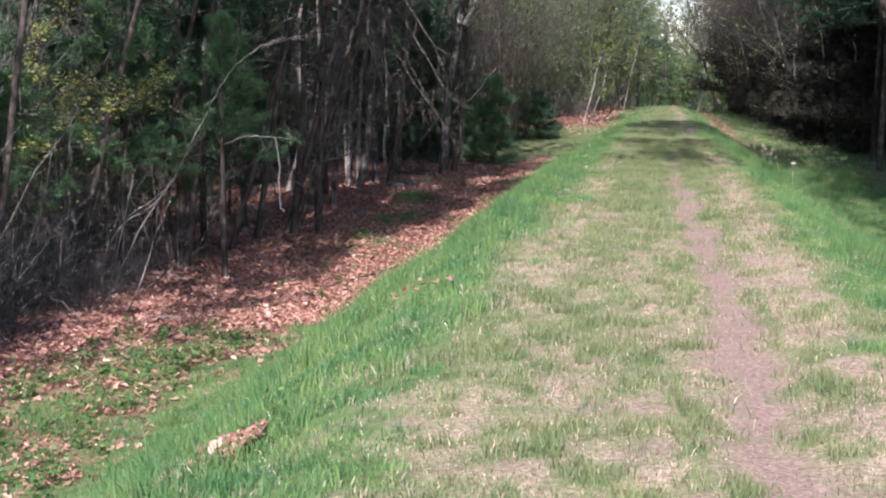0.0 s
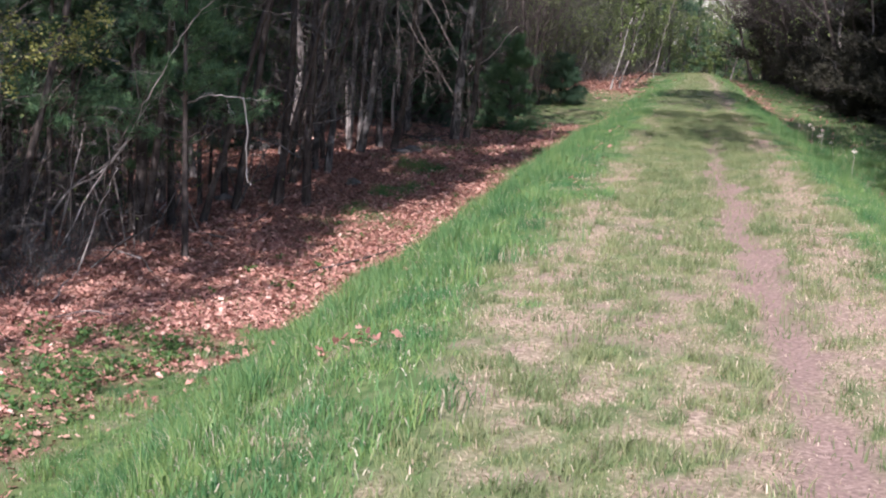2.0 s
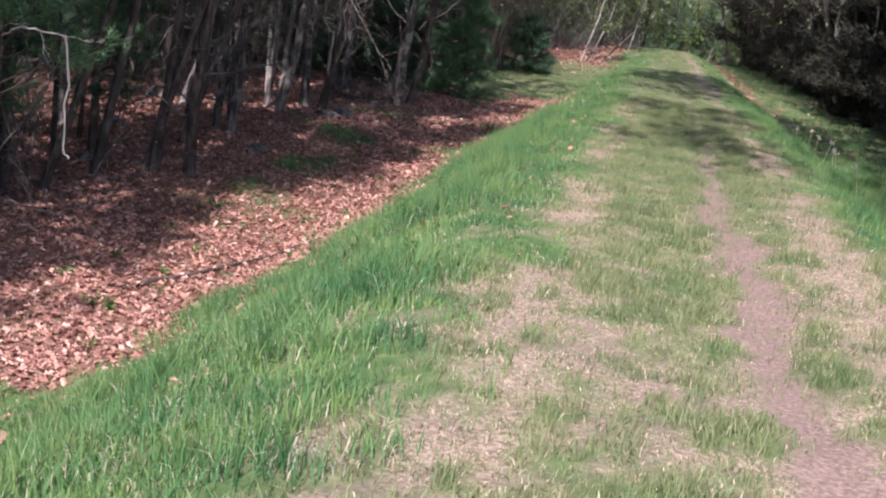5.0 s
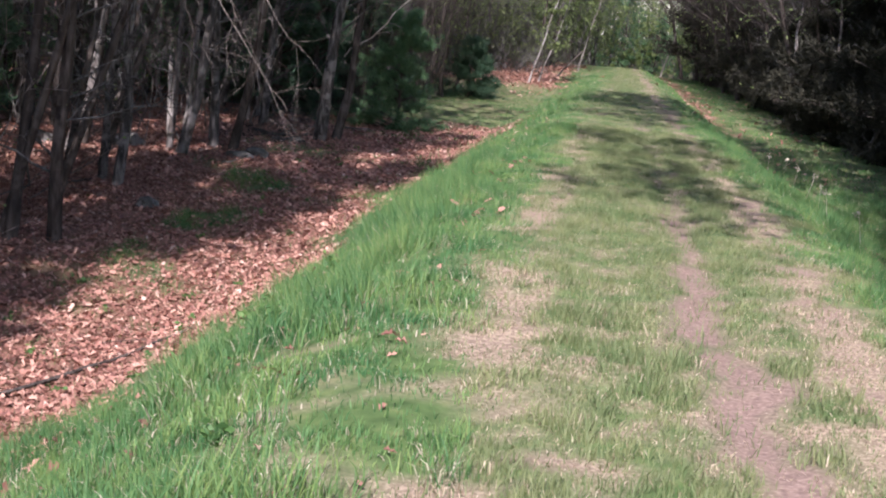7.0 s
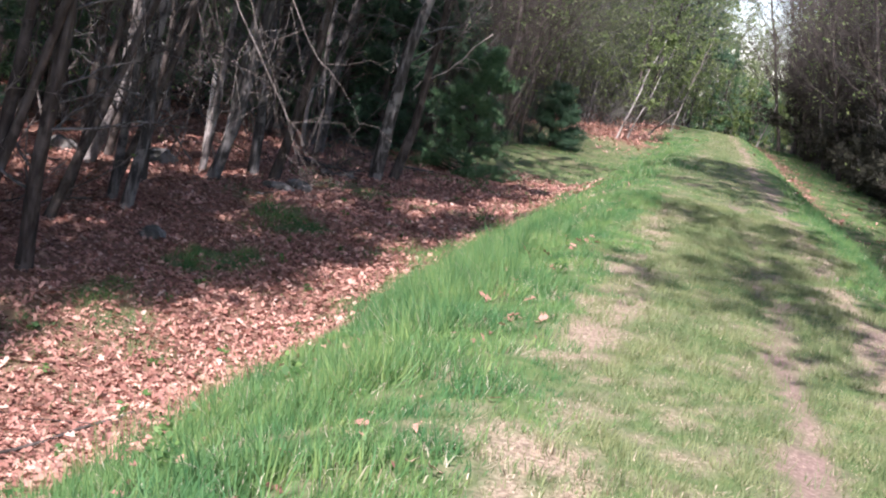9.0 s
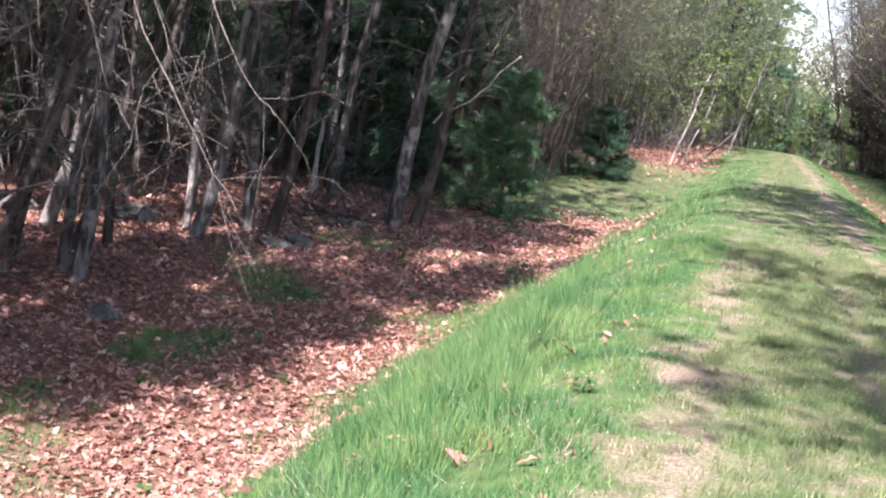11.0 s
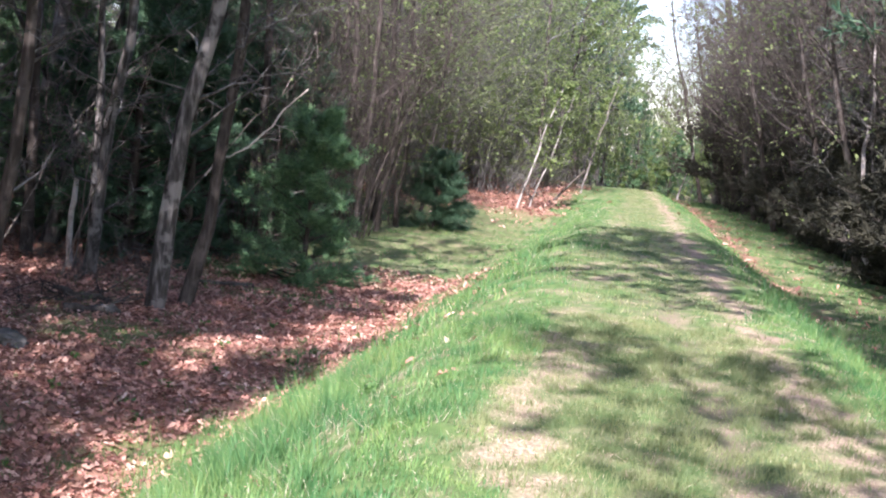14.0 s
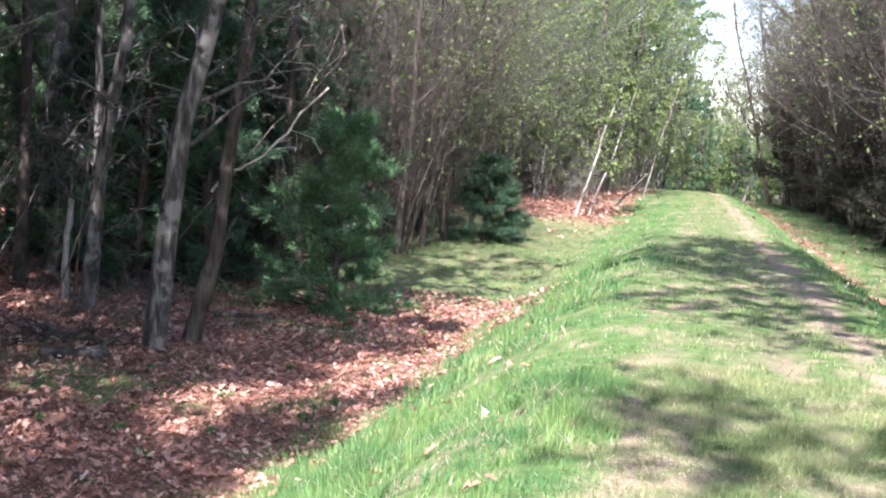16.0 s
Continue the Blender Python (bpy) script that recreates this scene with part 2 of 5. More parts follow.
def leaf_material(name, stops, through_it=0.3, rough=0.6, blotch=None, spec=0.35):
    m, t, p = nodes(name, rough, spec)
    g = t.nodes.new("ShaderNodeNewGeometry")
    c = ramp(t, g.outputs["Random Per Island"], stops)
    if blotch:
        c = blend(t, ramp(t, noise_of(t, 2.6, 6), [(0.48, (0, 0, 0)), (0.66, (0.5, 0.5, 0.5))]), c, blotch)
    t.links.new(c, p.inputs["Base Color"])
    return leafy(m, t, p, through_it)


def bark_material(name, dark, mid_tone, light, scale=14.0):
    m, t, p = nodes(name, 0.9, 0.15)
    co = t.nodes.new("ShaderNodeTexCoord")
    mp = t.nodes.new("ShaderNodeMapping")
    mp.inputs["Scale"].default_value = (1, 1, 0.22)
    t.links.new(co.outputs["Object"], mp.inputs["Vector"])
    ridge = noise_of(t, scale, 6, mp.outputs[0])
    patch = noise_of(t, 3.6, 6, co.outputs["Object"])
    c = ramp(t, ridge, [(0.3, dark), (0.5, mid_tone), (0.72, light)])
    c = blend(t, ramp(t, patch, [(0.52, (0, 0, 0)), (0.60, (0.8, 0.8, 0.8))]), c, light)
    info = t.nodes.new("ShaderNodeObjectInfo")
    c = blend(t, ramp(t, info.outputs["Random"], [(0, (0, 0, 0)), (1, (0.45, 0.45, 0.45))]), c, mid_tone)
    t.links.new(c, p.inputs["Base Color"])
    bump(t, p, ridge, 1.0, 0.03)
    return m


GROUND = ground_material()
GRASS = blade_material("grass_blades", [(0.046, 0.145, 0.056), (0.098, 0.24, 0.084), (0.250, 0.350, 0.112)], [(0.30, 0.25, 0.17), (0.50, 0.44, 0.33), (0.68, 0.62, 0.49)])
SHORT_GRASS = blade_material("worn_grass_blades", [(0.125, 0.19, 0.08), (0.195, 0.25, 0.11), (0.31, 0.33, 0.16)], [(0.33, 0.245, 0.168), (0.52, 0.418, 0.302), (0.72, 0.615, 0.472)])
OAK_LEAF = leaf_material("fallen_leaves", [(0, (0.15, 0.070, 0.055)), (0.2, (0.285, 0.135, 0.104)), (0.5, (0.44, 0.225, 0.172)), (0.8, (0.57, 0.335, 0.255)), (0.96, (0.65, 0.43, 0.335)), (1, (0.75, 0.58, 0.48))], 0.18, 0.55, (0.20, 0.10, 0.072))
NEW_LEAF = leaf_material("young_leaves", [(0, (0.105, 0.165, 0.05)), (0.5, (0.175, 0.255, 0.085)), (1, (0.29, 0.36, 0.145))], 0.45)
SPRING_LEAF = leaf_material("spring_leaves", [(0, (0.20, 0.24, 0.06)), (0.5, (0.34, 0.37, 0.11)), (1, (0.50, 0.50, 0.20))], 0.45)
HERB = leaf_material("herb_leaves", [(0, (0.05, 0.13, 0.04)), (0.6, (0.095, 0.21, 0.06)), (1, (0.18, 0.30, 0.09))], 0.4)
NEEDLE = leaf_material("pine_needles", [(0, (0.03, 0.075, 0.045)), (0.6, (0.055, 0.12, 0.068)), (1, (0.10, 0.18, 0.095))], 0.2)
BRIGHT_NEEDLE = leaf_material("young_pine_needles", [(0, (0.055, 0.135, 0.068)), (0.6, (0.105, 0.22, 0.10)), (1, (0.20, 0.33, 0.155))], 0.3)
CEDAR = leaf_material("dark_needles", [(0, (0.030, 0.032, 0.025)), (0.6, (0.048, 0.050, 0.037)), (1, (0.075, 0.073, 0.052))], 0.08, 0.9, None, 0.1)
BARK_GREY = bark_material("grey_bark", (0.028, 0.026, 0.024), (0.078, 0.073, 0.068), (0.33, 0.31, 0.29))
BARK_PALE = bark_material("pale_bark", (0.07, 0.06, 0.053), (0.20, 0.18, 0.165), (0.44, 0.41, 0.38))
BARK_DARK = bark_material("dark_bark", (0.025, 0.021, 0.019), (0.065, 0.055, 0.048), (0.15, 0.13, 0.115))
BARK_BIRCH = bark_material("birch_bark", (0.10, 0.093, 0.085), (0.29, 0.275, 0.255), (0.46, 0.44, 0.41), 6.0)
TWIG = bark_material("twig_bark", (0.048, 0.047, 0.043), (0.105, 0.102, 0.095), (0.23, 0.225, 0.21), 30.0)
DEAD = bark_material("bleached_wood", (0.24, 0.21, 0.18), (0.42, 0.39, 0.35), (0.60, 0.57, 0.53), 20.0)
PALE_TWIG = bark_material("pale_twig_bark", (0.085, 0.072, 0.062), (0.17, 0.148, 0.13), (0.32, 0.29, 0.26), 30.0)
STONE = bark_material("field_stone", (0.045, 0.046, 0.038), (0.11, 0.106, 0.095), (0.27, 0.258, 0.24), 9.0)

# ---- ground sheet ----
def steps(*spans):
    out = []
    for a, b, n in spans:
        out.append(np.linspace(a, b, n, endpoint=False))
    return np.concatenate(out + [np.array([spans[-1][1]])])


gx = steps((-700, -60, 14), (-60, -18, 40), (-18, -6, 60), (-6, 4.5, 90), (4.5, 14, 45), (14, 60, 35), (60, 700, 14))
gy = steps((-500, -20, 12), (-20, -6, 14), (-6, 2, 40), (2, 34, 230), (34, 60, 100), (60, 110, 90), (110, 900, 20))
GX, GY = np.meshgrid(gx, gy)
vx, vy = GX.ravel(), GY.ravel()
nx, ny = len(gx), len(gy)
i = np.arange(nx - 1)[None, :] + np.arange(ny - 1)[:, None] * nx
quads = np.stack([i, i + 1, i + nx + 1, i + nx], -1).reshape(-1, 4)
ground = new("ground", build("ground", np.stack([vx, vy, ground_z(vx, vy)], 1), quads, GROUND,
    {"dry": dry_amount(vx, vy), "soil": soil_amount(vx, vy), "litter": litter_amount(vx, vy)}, True))
tagged(ground, "grass-topped dike with worn dirt track between leaf-covered ground", "ground", kind="structure")


# ---- grass and fallen leaves ----
def blades(name, label, count, box, keep, tall, wide, seed, material=None, bent=False, lying=0.0):
    rng = np.random.default_rng(seed)
    x, y = rng.uniform(box[0], box[1], count), rng.uniform(box[2], box[3], count)
    ok = rng.uniform(0, 1, count) < keep(x, y)
    x, y = x[ok], y[ok]
    n = len(x)
    d = dry_amount(x, y)
    dry = (rng.uniform(0, 1, n) < (0.12 + 0.54 * d if lying == 0 else 0.93)).astype(float) * rng.uniform(0.7, 1.0, n)
    h = tall(x, y, d) * rng.uniform(0.5, 1.35, n) * np.where(dry > 0.5, 0.75, 1.0)
    w = wide * rng.uniform(0.7, 1.3, n)
    a = rng.uniform(0, 2 * np.pi, n)
    side = np.stack([np.cos(a), np.sin(a), np.zeros(n)], 1)
    b = rng.uniform(0, 2 * np.pi, n)
    lean = np.stack([np.cos(b), np.sin(b), np.zeros(n)], 1) * (rng.uniform(0.1, 0.75, n) * (1 + 0.9 * dry) + lying)[:, None]
    p = np.stack([x, y, ground_z(x, y) - 0.006], 1)
    up = np.array([0, 0, 1.0])
    tip = p + (up * (1 - 0.35 * dry[:, None]) * (0.35 if lying else 1.0) + lean) * h[:, None]
    hw = (side * w[:, None]) / 2
    if bent:
        m = p + (up * 0.6 + lean * 0.35) * h[:, None]
        v = np.stack([p - hw, p + hw, m + hw * 0.75, m - hw * 0.75, tip], 1).reshape(-1, 3)
        k = np.arange(n)[:, None] * 5
        faces = [k + np.array([[0, 1, 2, 3]]), k + np.array([[3, 2, 4]])]
    else:
        v = np.stack([p - hw, p + hw, tip], 1).reshape(-1, 3)
        faces = np.arange(3 * n).reshape(n, 3)
    ob = new(name, build(name, v, faces, material or GRASS, {"dry": np.repeat(dry, len(v) // n)}))
    return tagged(ob, label, "grass", kind="stuff")


def crest_keep(x, y):
    return crest_amount(x, y) * (1 - 0.9 * soil_amount(x, y)) * (0.42 + 0.58 * np.maximum(tuft(x, y), sstep(0.45, 0.75, vnoise(x, y, 0.14, 51))))


def slope_keep(x, y):
    return (1 - crest_amount(x, y)) * (1 - 0.96 * litter_amount(x, y)) * (0.18 + 0.82 * sstep(0.25, 0.55, vnoise(x, y, 0.26, 52))) * (1 - 0.85 * np.exp(-((x + 1.78) ** 2 + (y - 4.95) ** 2) / 0.06))


def crest_tall(x, y, d):
    return 0.020 + 0.020 * vnoise(x, y, 0.3, 53) * (1 - 0.5 * d) + 0.012 * (1 - d) + 0.036 * tuft(x, y) * np.interp(y, [20, 34], [1, 0.5])


def slope_tall(x, y, d):
    return (0.038 + 0.060 * vnoise(x, y, 0.6, 54) + 0.040 * vnoise(x, y, 0.18, 55) + 0.15 * sstep(0.52, 0.78, 0.6 * vnoise(x, y, 0.45, 58) + 0.4 * vnoise(x, y, 0.2, 79))) * np.where(y > 40, 0.6, 1) * (0.42 + 0.58 * sstep(-0.1, 0.9, np.maximum(left_edge(y) - x, x - right_edge(y)))) * (1 - 0.35 * sstep(2.4, 3.6, left_edge(y) - x))


blades("dike_top_grass", "short worn grass, half dead and straw-coloured", 400000, (-1.4, 3.0, 1.0, 18.0), crest_keep, crest_tall, 0.005, 61, SHORT_GRASS, True)
blades("dike_top_grass", "short worn grass, half dead and straw-coloured", 330000, (-1.3, 3.4, 18.0, 31.0), crest_keep, crest_tall, 0.006, 67, SHORT_GRASS)
blades("dike_top_grass", "short green and straw grass further along the dike", 120000, (-1.0, 5.2, 31.0, 78.0), crest_keep, crest_tall, 0.013, 62, SHORT_GRASS)
blades("slope_grass", "long dense green grass on the dike slope", 290000, (-5.8, -0.2, 1.0, 17.5), slope_keep, slope_tall, 0.006, 63, None, True)
blades("slope_grass", "long dense green grass on the dike slope", 270000, (-5.6, 0.0, 17.5, 31.0), slope_keep, slope_tall, 0.007, 68)
blades("track_straw", "bits of dead straw lying on the dirt track", 170000, (-0.6, 2.6, 1.0, 31.0), lambda x, y: 0.6 * soil_amount(x, y) * crest_amount(x, y) * sstep(0.35, 0.7, vnoise(x, y, 0.11, 59)), lambda x, y, d: 0.022 + 0 * x, 0.004, 69, SHORT_GRASS, False, 1.0)
blades("thatch", "dead straw lying matted between the grass tufts", 330000, (-1.3, 2.3, 2.5, 19.0), lambda x, y: crest_amount(x, y) * (1 - 0.7 * soil_amount(x, y)) * (0.15 + 0.85 * dry_amount(x, y)), lambda x, y, d: 0.034 + 0 * x, 0.0045, 80, SHORT_GRASS, False, 1.1)
blades("slope_grass", "green grass on the slope beside the leaf litter", 130000, (-9.0, 1.6, 31.0, 62.0), slope_keep, slope_tall, 0.013, 64)
blades("slope_grass", "tufted green grass on the shaded dike slope", 150000, (1.2, 4.6, 4.0, 19.0), slope_keep, slope_tall, 0.007, 65)
blades("slope_grass", "tufted green grass on the shaded dike slope", 150000, (1.4, 6.0, 19.0, 34.0), slope_keep, slope_tall, 0.008, 70)
blades("field_grass", "shaded green grass below the dike", 120000, (2.2, 13.0, 34.0, 86.0), slope_keep, slope_tall, 0.018, 66)


def leaf_shapes(c, size, rng):
    """Curled, lobed dry leaves centred on the points c."""
    n = len(c)
    a = rng.uniform(0, 2 * np.pi, n)
    s = size * rng.uniform(0.35, 1.4, n)
    tilt = rng.normal(0, 0.38, (n, 2))
    f = np.stack([np.cos(a), np.sin(a), tilt[:, 0]], 1) * s[:, None]
    g = np.stack([-np.sin(a), np.cos(a), tilt[:, 1]], 1) * (s * rng.uniform(0.45, 0.75, n))[:, None]
    curl = np.array([0, 0, 1.0]) * (s * rng.uniform(-0.2, 0.9, n))[:, None]
    jag = rng.uniform(0.7, 1.25, (4, n, 1))
    v = np.stack([c - f, c - 0.35 * f + jag[0] * g + curl, c - 0.02 * f + 0.42 * g + curl * 0.4, c + 0.42 * f + jag[1] * 0.85 * g + curl * 0.8, c + f + curl * 0.5,
                  c + 0.42 * f - jag[2] * 0.85 * g + curl * 0.8, c - 0.02 * f - 0.42 * g + curl * 0.4, c - 0.35 * f - jag[3] * g + curl], 1).reshape(-1, 3)
    k = np.arange(n)[:, None] * 8
    return v, np.concatenate([k + np.array([[0, 4, 3, 2, 1]]), k + np.array([[0, 7, 6, 5, 4]])])


def fallen(name, label, count, box, size, seed):
    rng = np.random.default_rng(seed)
    x, y = rng.uniform(box[0], box[1], count), rng.uniform(box[2], box[3], count)
    ok = rng.uniform(0, 1, count) < litter_amount(x, y) * (0.55 + 0.45 * vnoise(x, y, 0.5, 71)) + 0.035 * (1 - crest_amount(x, y)) * sstep(0.35, 0.8, vnoise(x, y, 0.5, 76)) * sstep(12, 22, y + 4 * vnoise(x, y, 1.5, 77))
    x, y = x[ok], y[ok]
    n = len(x)
    c = np.stack([x, y, ground_z(x, y) + rng.uniform(0.004, 0.045, n)], 1)
    ob = new(name, build(name, *leaf_shapes(c, size, rng), OAK_LEAF))
    return tagged(ob, label, "leaf litter", kind="stuff")


fallen("leaf_litter", "pinkish-brown fallen oak leaves at the foot of the dike", 260000, (-10.0, -0.5, 2.0, 42.0), 0.034, 72)
fallen("leaf_litter", "brown fallen leaves on the shaded woodland floor", 26000, (-22.0, -10.0, 3.0, 60.0), 0.085, 73)
fallen("leaf_litter", "brown fallen leaves beside the field", 14000, (2.5, 16.0, 8.0, 80.0), 0.06, 74)
fallen("leaf_litter", "sunlit orange-brown fallen leaves on a low bank", 18000, (-9.0, 1.0, 52.0, 75.0), 0.055, 75)


# ---- trees ----
def gz(x, y):
    return float(ground_z(x, y))


def thing(name, label, category, x, y, group="", z=None, turn=0.0):
    ob = new(name)
    ob.empty_display_size = 0.2
    ob.matrix_basis = pose(x, y, gz(x, y) if z is None else z, 0, 0, turn)
    return tagged(ob, label, category, group)


def stem(rng, h, r, lean, crook=0.02, k=11, flare=0.22):
    """A trunk's line and radii; lean: (x, y) metres of drift per metre of height."""
    t = np.linspace(0, 1, k)
    p = np.stack([lean[0] * h * t, lean[1] * h * t, h * t - 0.12], 1)
    p[:, :2] += np.cumsum(rng.normal(0, crook, (k, 2)), 0) * h / k
    p[0, :2] = 0
    rad = r * (1 - 0.82 * t) + 0.006
    rad[0] *= 1 + flare
    return p[None], rad[None]


def round_trunk(p, rad, sides, rng):
    """The trunk as one uneven tube with finer rings."""
    k = 3 * (p.shape[1] - 1) + 1
    t = np.linspace(0, 1, k)
    q = along(p, np.zeros(k, int), t)[None]
    rr = np.interp(t, np.linspace(0, 1, p.shape[1]), rad[0])[None] * rng.uniform(0.94, 1.06, (1, k))
    v, f = tubes(q, rr, sides)
    core = np.repeat(q[0], sides, 0)
    ridge = 1 + 0.10 * np.tile(rng.normal(0, 1, sides), k) + rng.normal(0, 0.035, k * sides)
    return core + (v - core) * np.clip(ridge, 0.7, 1.3)[:, None], f


def bare_crown(rng, p, rad, limbs, lowest, spread, twigs, subs, droop=0.0, side=None, top=0.98):
    """Limbs with twigs and twiglets on the trunk line p: a list of tubes for each limb, and the twiglets' lines."""
    h = p[0, -1, 2]
    t = np.sort(rng.uniform(lowest, top, limbs))
    start = along(p, np.zeros(limbs, int), t)
    a = rng.uniform(0, 2 * np.pi, limbs) if side is None else rng.normal(side, 0.9, limbs)
    way = unit(np.stack([np.cos(a), np.sin(a), rng.uniform(0.15, 1.0, limbs)], 1))
    ln = spread * h * (1.05 - 0.7 * t) * rng.uniform(0.6, 1.25, limbs)
    one = arcs(start, way, ln, 0.12 - droop, 6, rng)
    r1 = np.maximum(np.interp(t, np.linspace(0, 1, p.shape[1]), rad[0])[:, None] * 0.42 * np.linspace(1, 0.2, 6)[None], 0.004)
    w = np.repeat(np.arange(limbs), twigs)
    s = along(one, w, rng.uniform(0.2, 1.0, len(w)))
    d = unit(way[w] + rng.normal(0, 0.75, (len(w), 3)))
    two = arcs(s, d, ln[w] * rng.uniform(0.25, 0.6, len(w)), 0.1 - droop, 5, rng, 0.06)
    r2 = np.broadcast_to(np.linspace(0.010, 0.003, 5), (len(w), 5))
    v = np.repeat(np.arange(len(w)), subs)
    s = along(two, v, rng.uniform(0.15, 1.0, len(v)))
    d3 = unit(d[v] + rng.normal(0, 0.8, (len(v), 3)))
    three = arcs(s, d3, (ln[w][v]) * rng.uniform(0.10, 0.28, len(v)), -droop, 3, rng, 0.07)
    r3 = np.broadcast_to(np.array([0.0045, 0.0035, 0.002]), (len(v), 3))
    out = [[tubes(one[n:n + 1], r1[n:n + 1], 5), tubes(two[w == n], r2[w == n], 3), tubes(three[w[v] == n], r3[w[v] == n], 3)] for n in range(limbs)]
    return out, three


def broadleaf(x, y, h, r, lean=(0, 0), bark=None, seed=1, lowest=0.3, spread=0.22, limbs=14, twigs=6, subs=4, leaves=0, leaf=0.03, droop=0.0, side=None,
              name="tree", label="thin bare woodland tree with grey bark", group="woodland trees", sides=13, crook=0.07, split=True, twig=None):
    rng = np.random.default_rng(seed)
    ob = thing(name, label, "tree", x, y, group)
    p, rad = stem(rng, h, r, lean, crook)
    v, f = round_trunk(p, rad, sides, rng)
    part("trunk", build("trunk", v, f, bark or BARK_GREY, None, True), ob)
    tw, ends = bare_crown(rng, p, rad, limbs, lowest, spread, twigs, subs, droop, side)
    if split:
        tw = tw + bare_crown(rng, p, rad * 0.7, 9, 0.08, 0.12, 5, 3, 0.12, None, max(lowest, 0.3))[0]
    for each in (tw if split else [sum(tw, [])]):
        v, f = joined(each)
        part("limb" if split else "crown", build("limb", v, f, twig or TWIG), ob)
    if leaves:
        w = rng.integers(0, len(ends), leaves)
        c = along(ends, w, rng.uniform(0.2, 1, leaves)) + rng.normal(0, 0.03, (leaves, 3))
        v, f = cards(c, leaf, rng, 0.4)
        part("foliage", build("foliage", v, f, NEW_LEAF), ob, "sparse young yellow-green leaves")
    return ob


def needles(rng, centre, way, count, length, width):
    """Tufts of thin needles: count needles at each centre, fanning round way."""
    n = len(centre)
    w = np.repeat(np.arange(n), count)
    d = unit(way[w] * 0.7 + rng.normal(0, 0.6, (len(w), 3)))
    s = centre[w] + rng.normal(0, 0.03, (len(w), 3))
    ln = length * rng.uniform(0.6, 1.2, len(w))[:, None]
    b = unit(np.cross(d, rng.normal(0, 1, (len(w), 3)))) * width / 2
    v = np.stack([s - b, s + b, s + d * ln], 1).reshape(-1, 3)
    return v, np.arange(len(v)).reshape(-1, 3)


def conifer(x, y, h, r, seed, lowest=0.05, spread=0.35, whorls=14, per=5, tufts=9, count=14, length=0.12, width=0.008, needle=None,
            name="pine_tree", label="young white pine with soft green needles", group="woodland pines", lean=(0, 0), flat=0.35, fine=True, bulge=0.8):
    rng = np.random.default_rng(seed)
    ob = thing(name, label, "tree", x, y, group)
    p, rad = stem(rng, h, r, lean, 0.01)
    v, f = round_trunk(p, rad, 8, rng)
    part("trunk", build("trunk", v, f, BARK_DARK, None, True), ob)
    n = whorls * per
    t = np.clip(np.repeat(np.linspace(lowest, 0.97, whorls), per) + rng.normal(0, 0.02, n), 0.01, 0.99)
    s = along(p, np.zeros(n, int), t)
    a = rng.uniform(0, 2 * np.pi, n)
    way = unit(np.stack([np.cos(a), np.sin(a), flat * rng.uniform(0.0, 1.4, n) + 0.6 * t], 1))
    ln = spread * h * (1.03 - t) ** bulge * rng.uniform(0.4, 1.3, n) + 0.08
    one = arcs(s, way, ln, -0.10, 5, rng, 0.03)
    rr = np.maximum(0.35 * r * (1.05 - t)[:, None] * np.linspace(1, 0.25, 5)[None], 0.003)
    w = np.repeat(np.arange(n), tufts)
    u = rng.uniform(0.25, 1.0, len(w)) ** 0.8
    c = along(one, w, u)
    d = unit(way[w] + rng.normal(0, 0.55, (len(w), 3)) * np.array([1, 1, 0.5]))
    two = arcs(c, d, ln[w] * 0.22 * rng.uniform(0.4, 1.2, len(w)), 0.05, 3, rng, 0.03)
    v, f = joined([tubes(one, rr, 4)] + ([tubes(two, np.broadcast_to(np.array([0.005, 0.004, 0.002]), (len(w), 3)), 3)] if fine else []))
    part("crown", build("crown", v, f, BARK_DARK), ob)
    e = np.concatenate([two[:, 1], two[:, 2]])
    v, f = needles(rng, e, np.concatenate([d, d]), count, length, width)
    part("foliage", build("foliage", v, f, needle or NEEDLE), ob)
    return ob


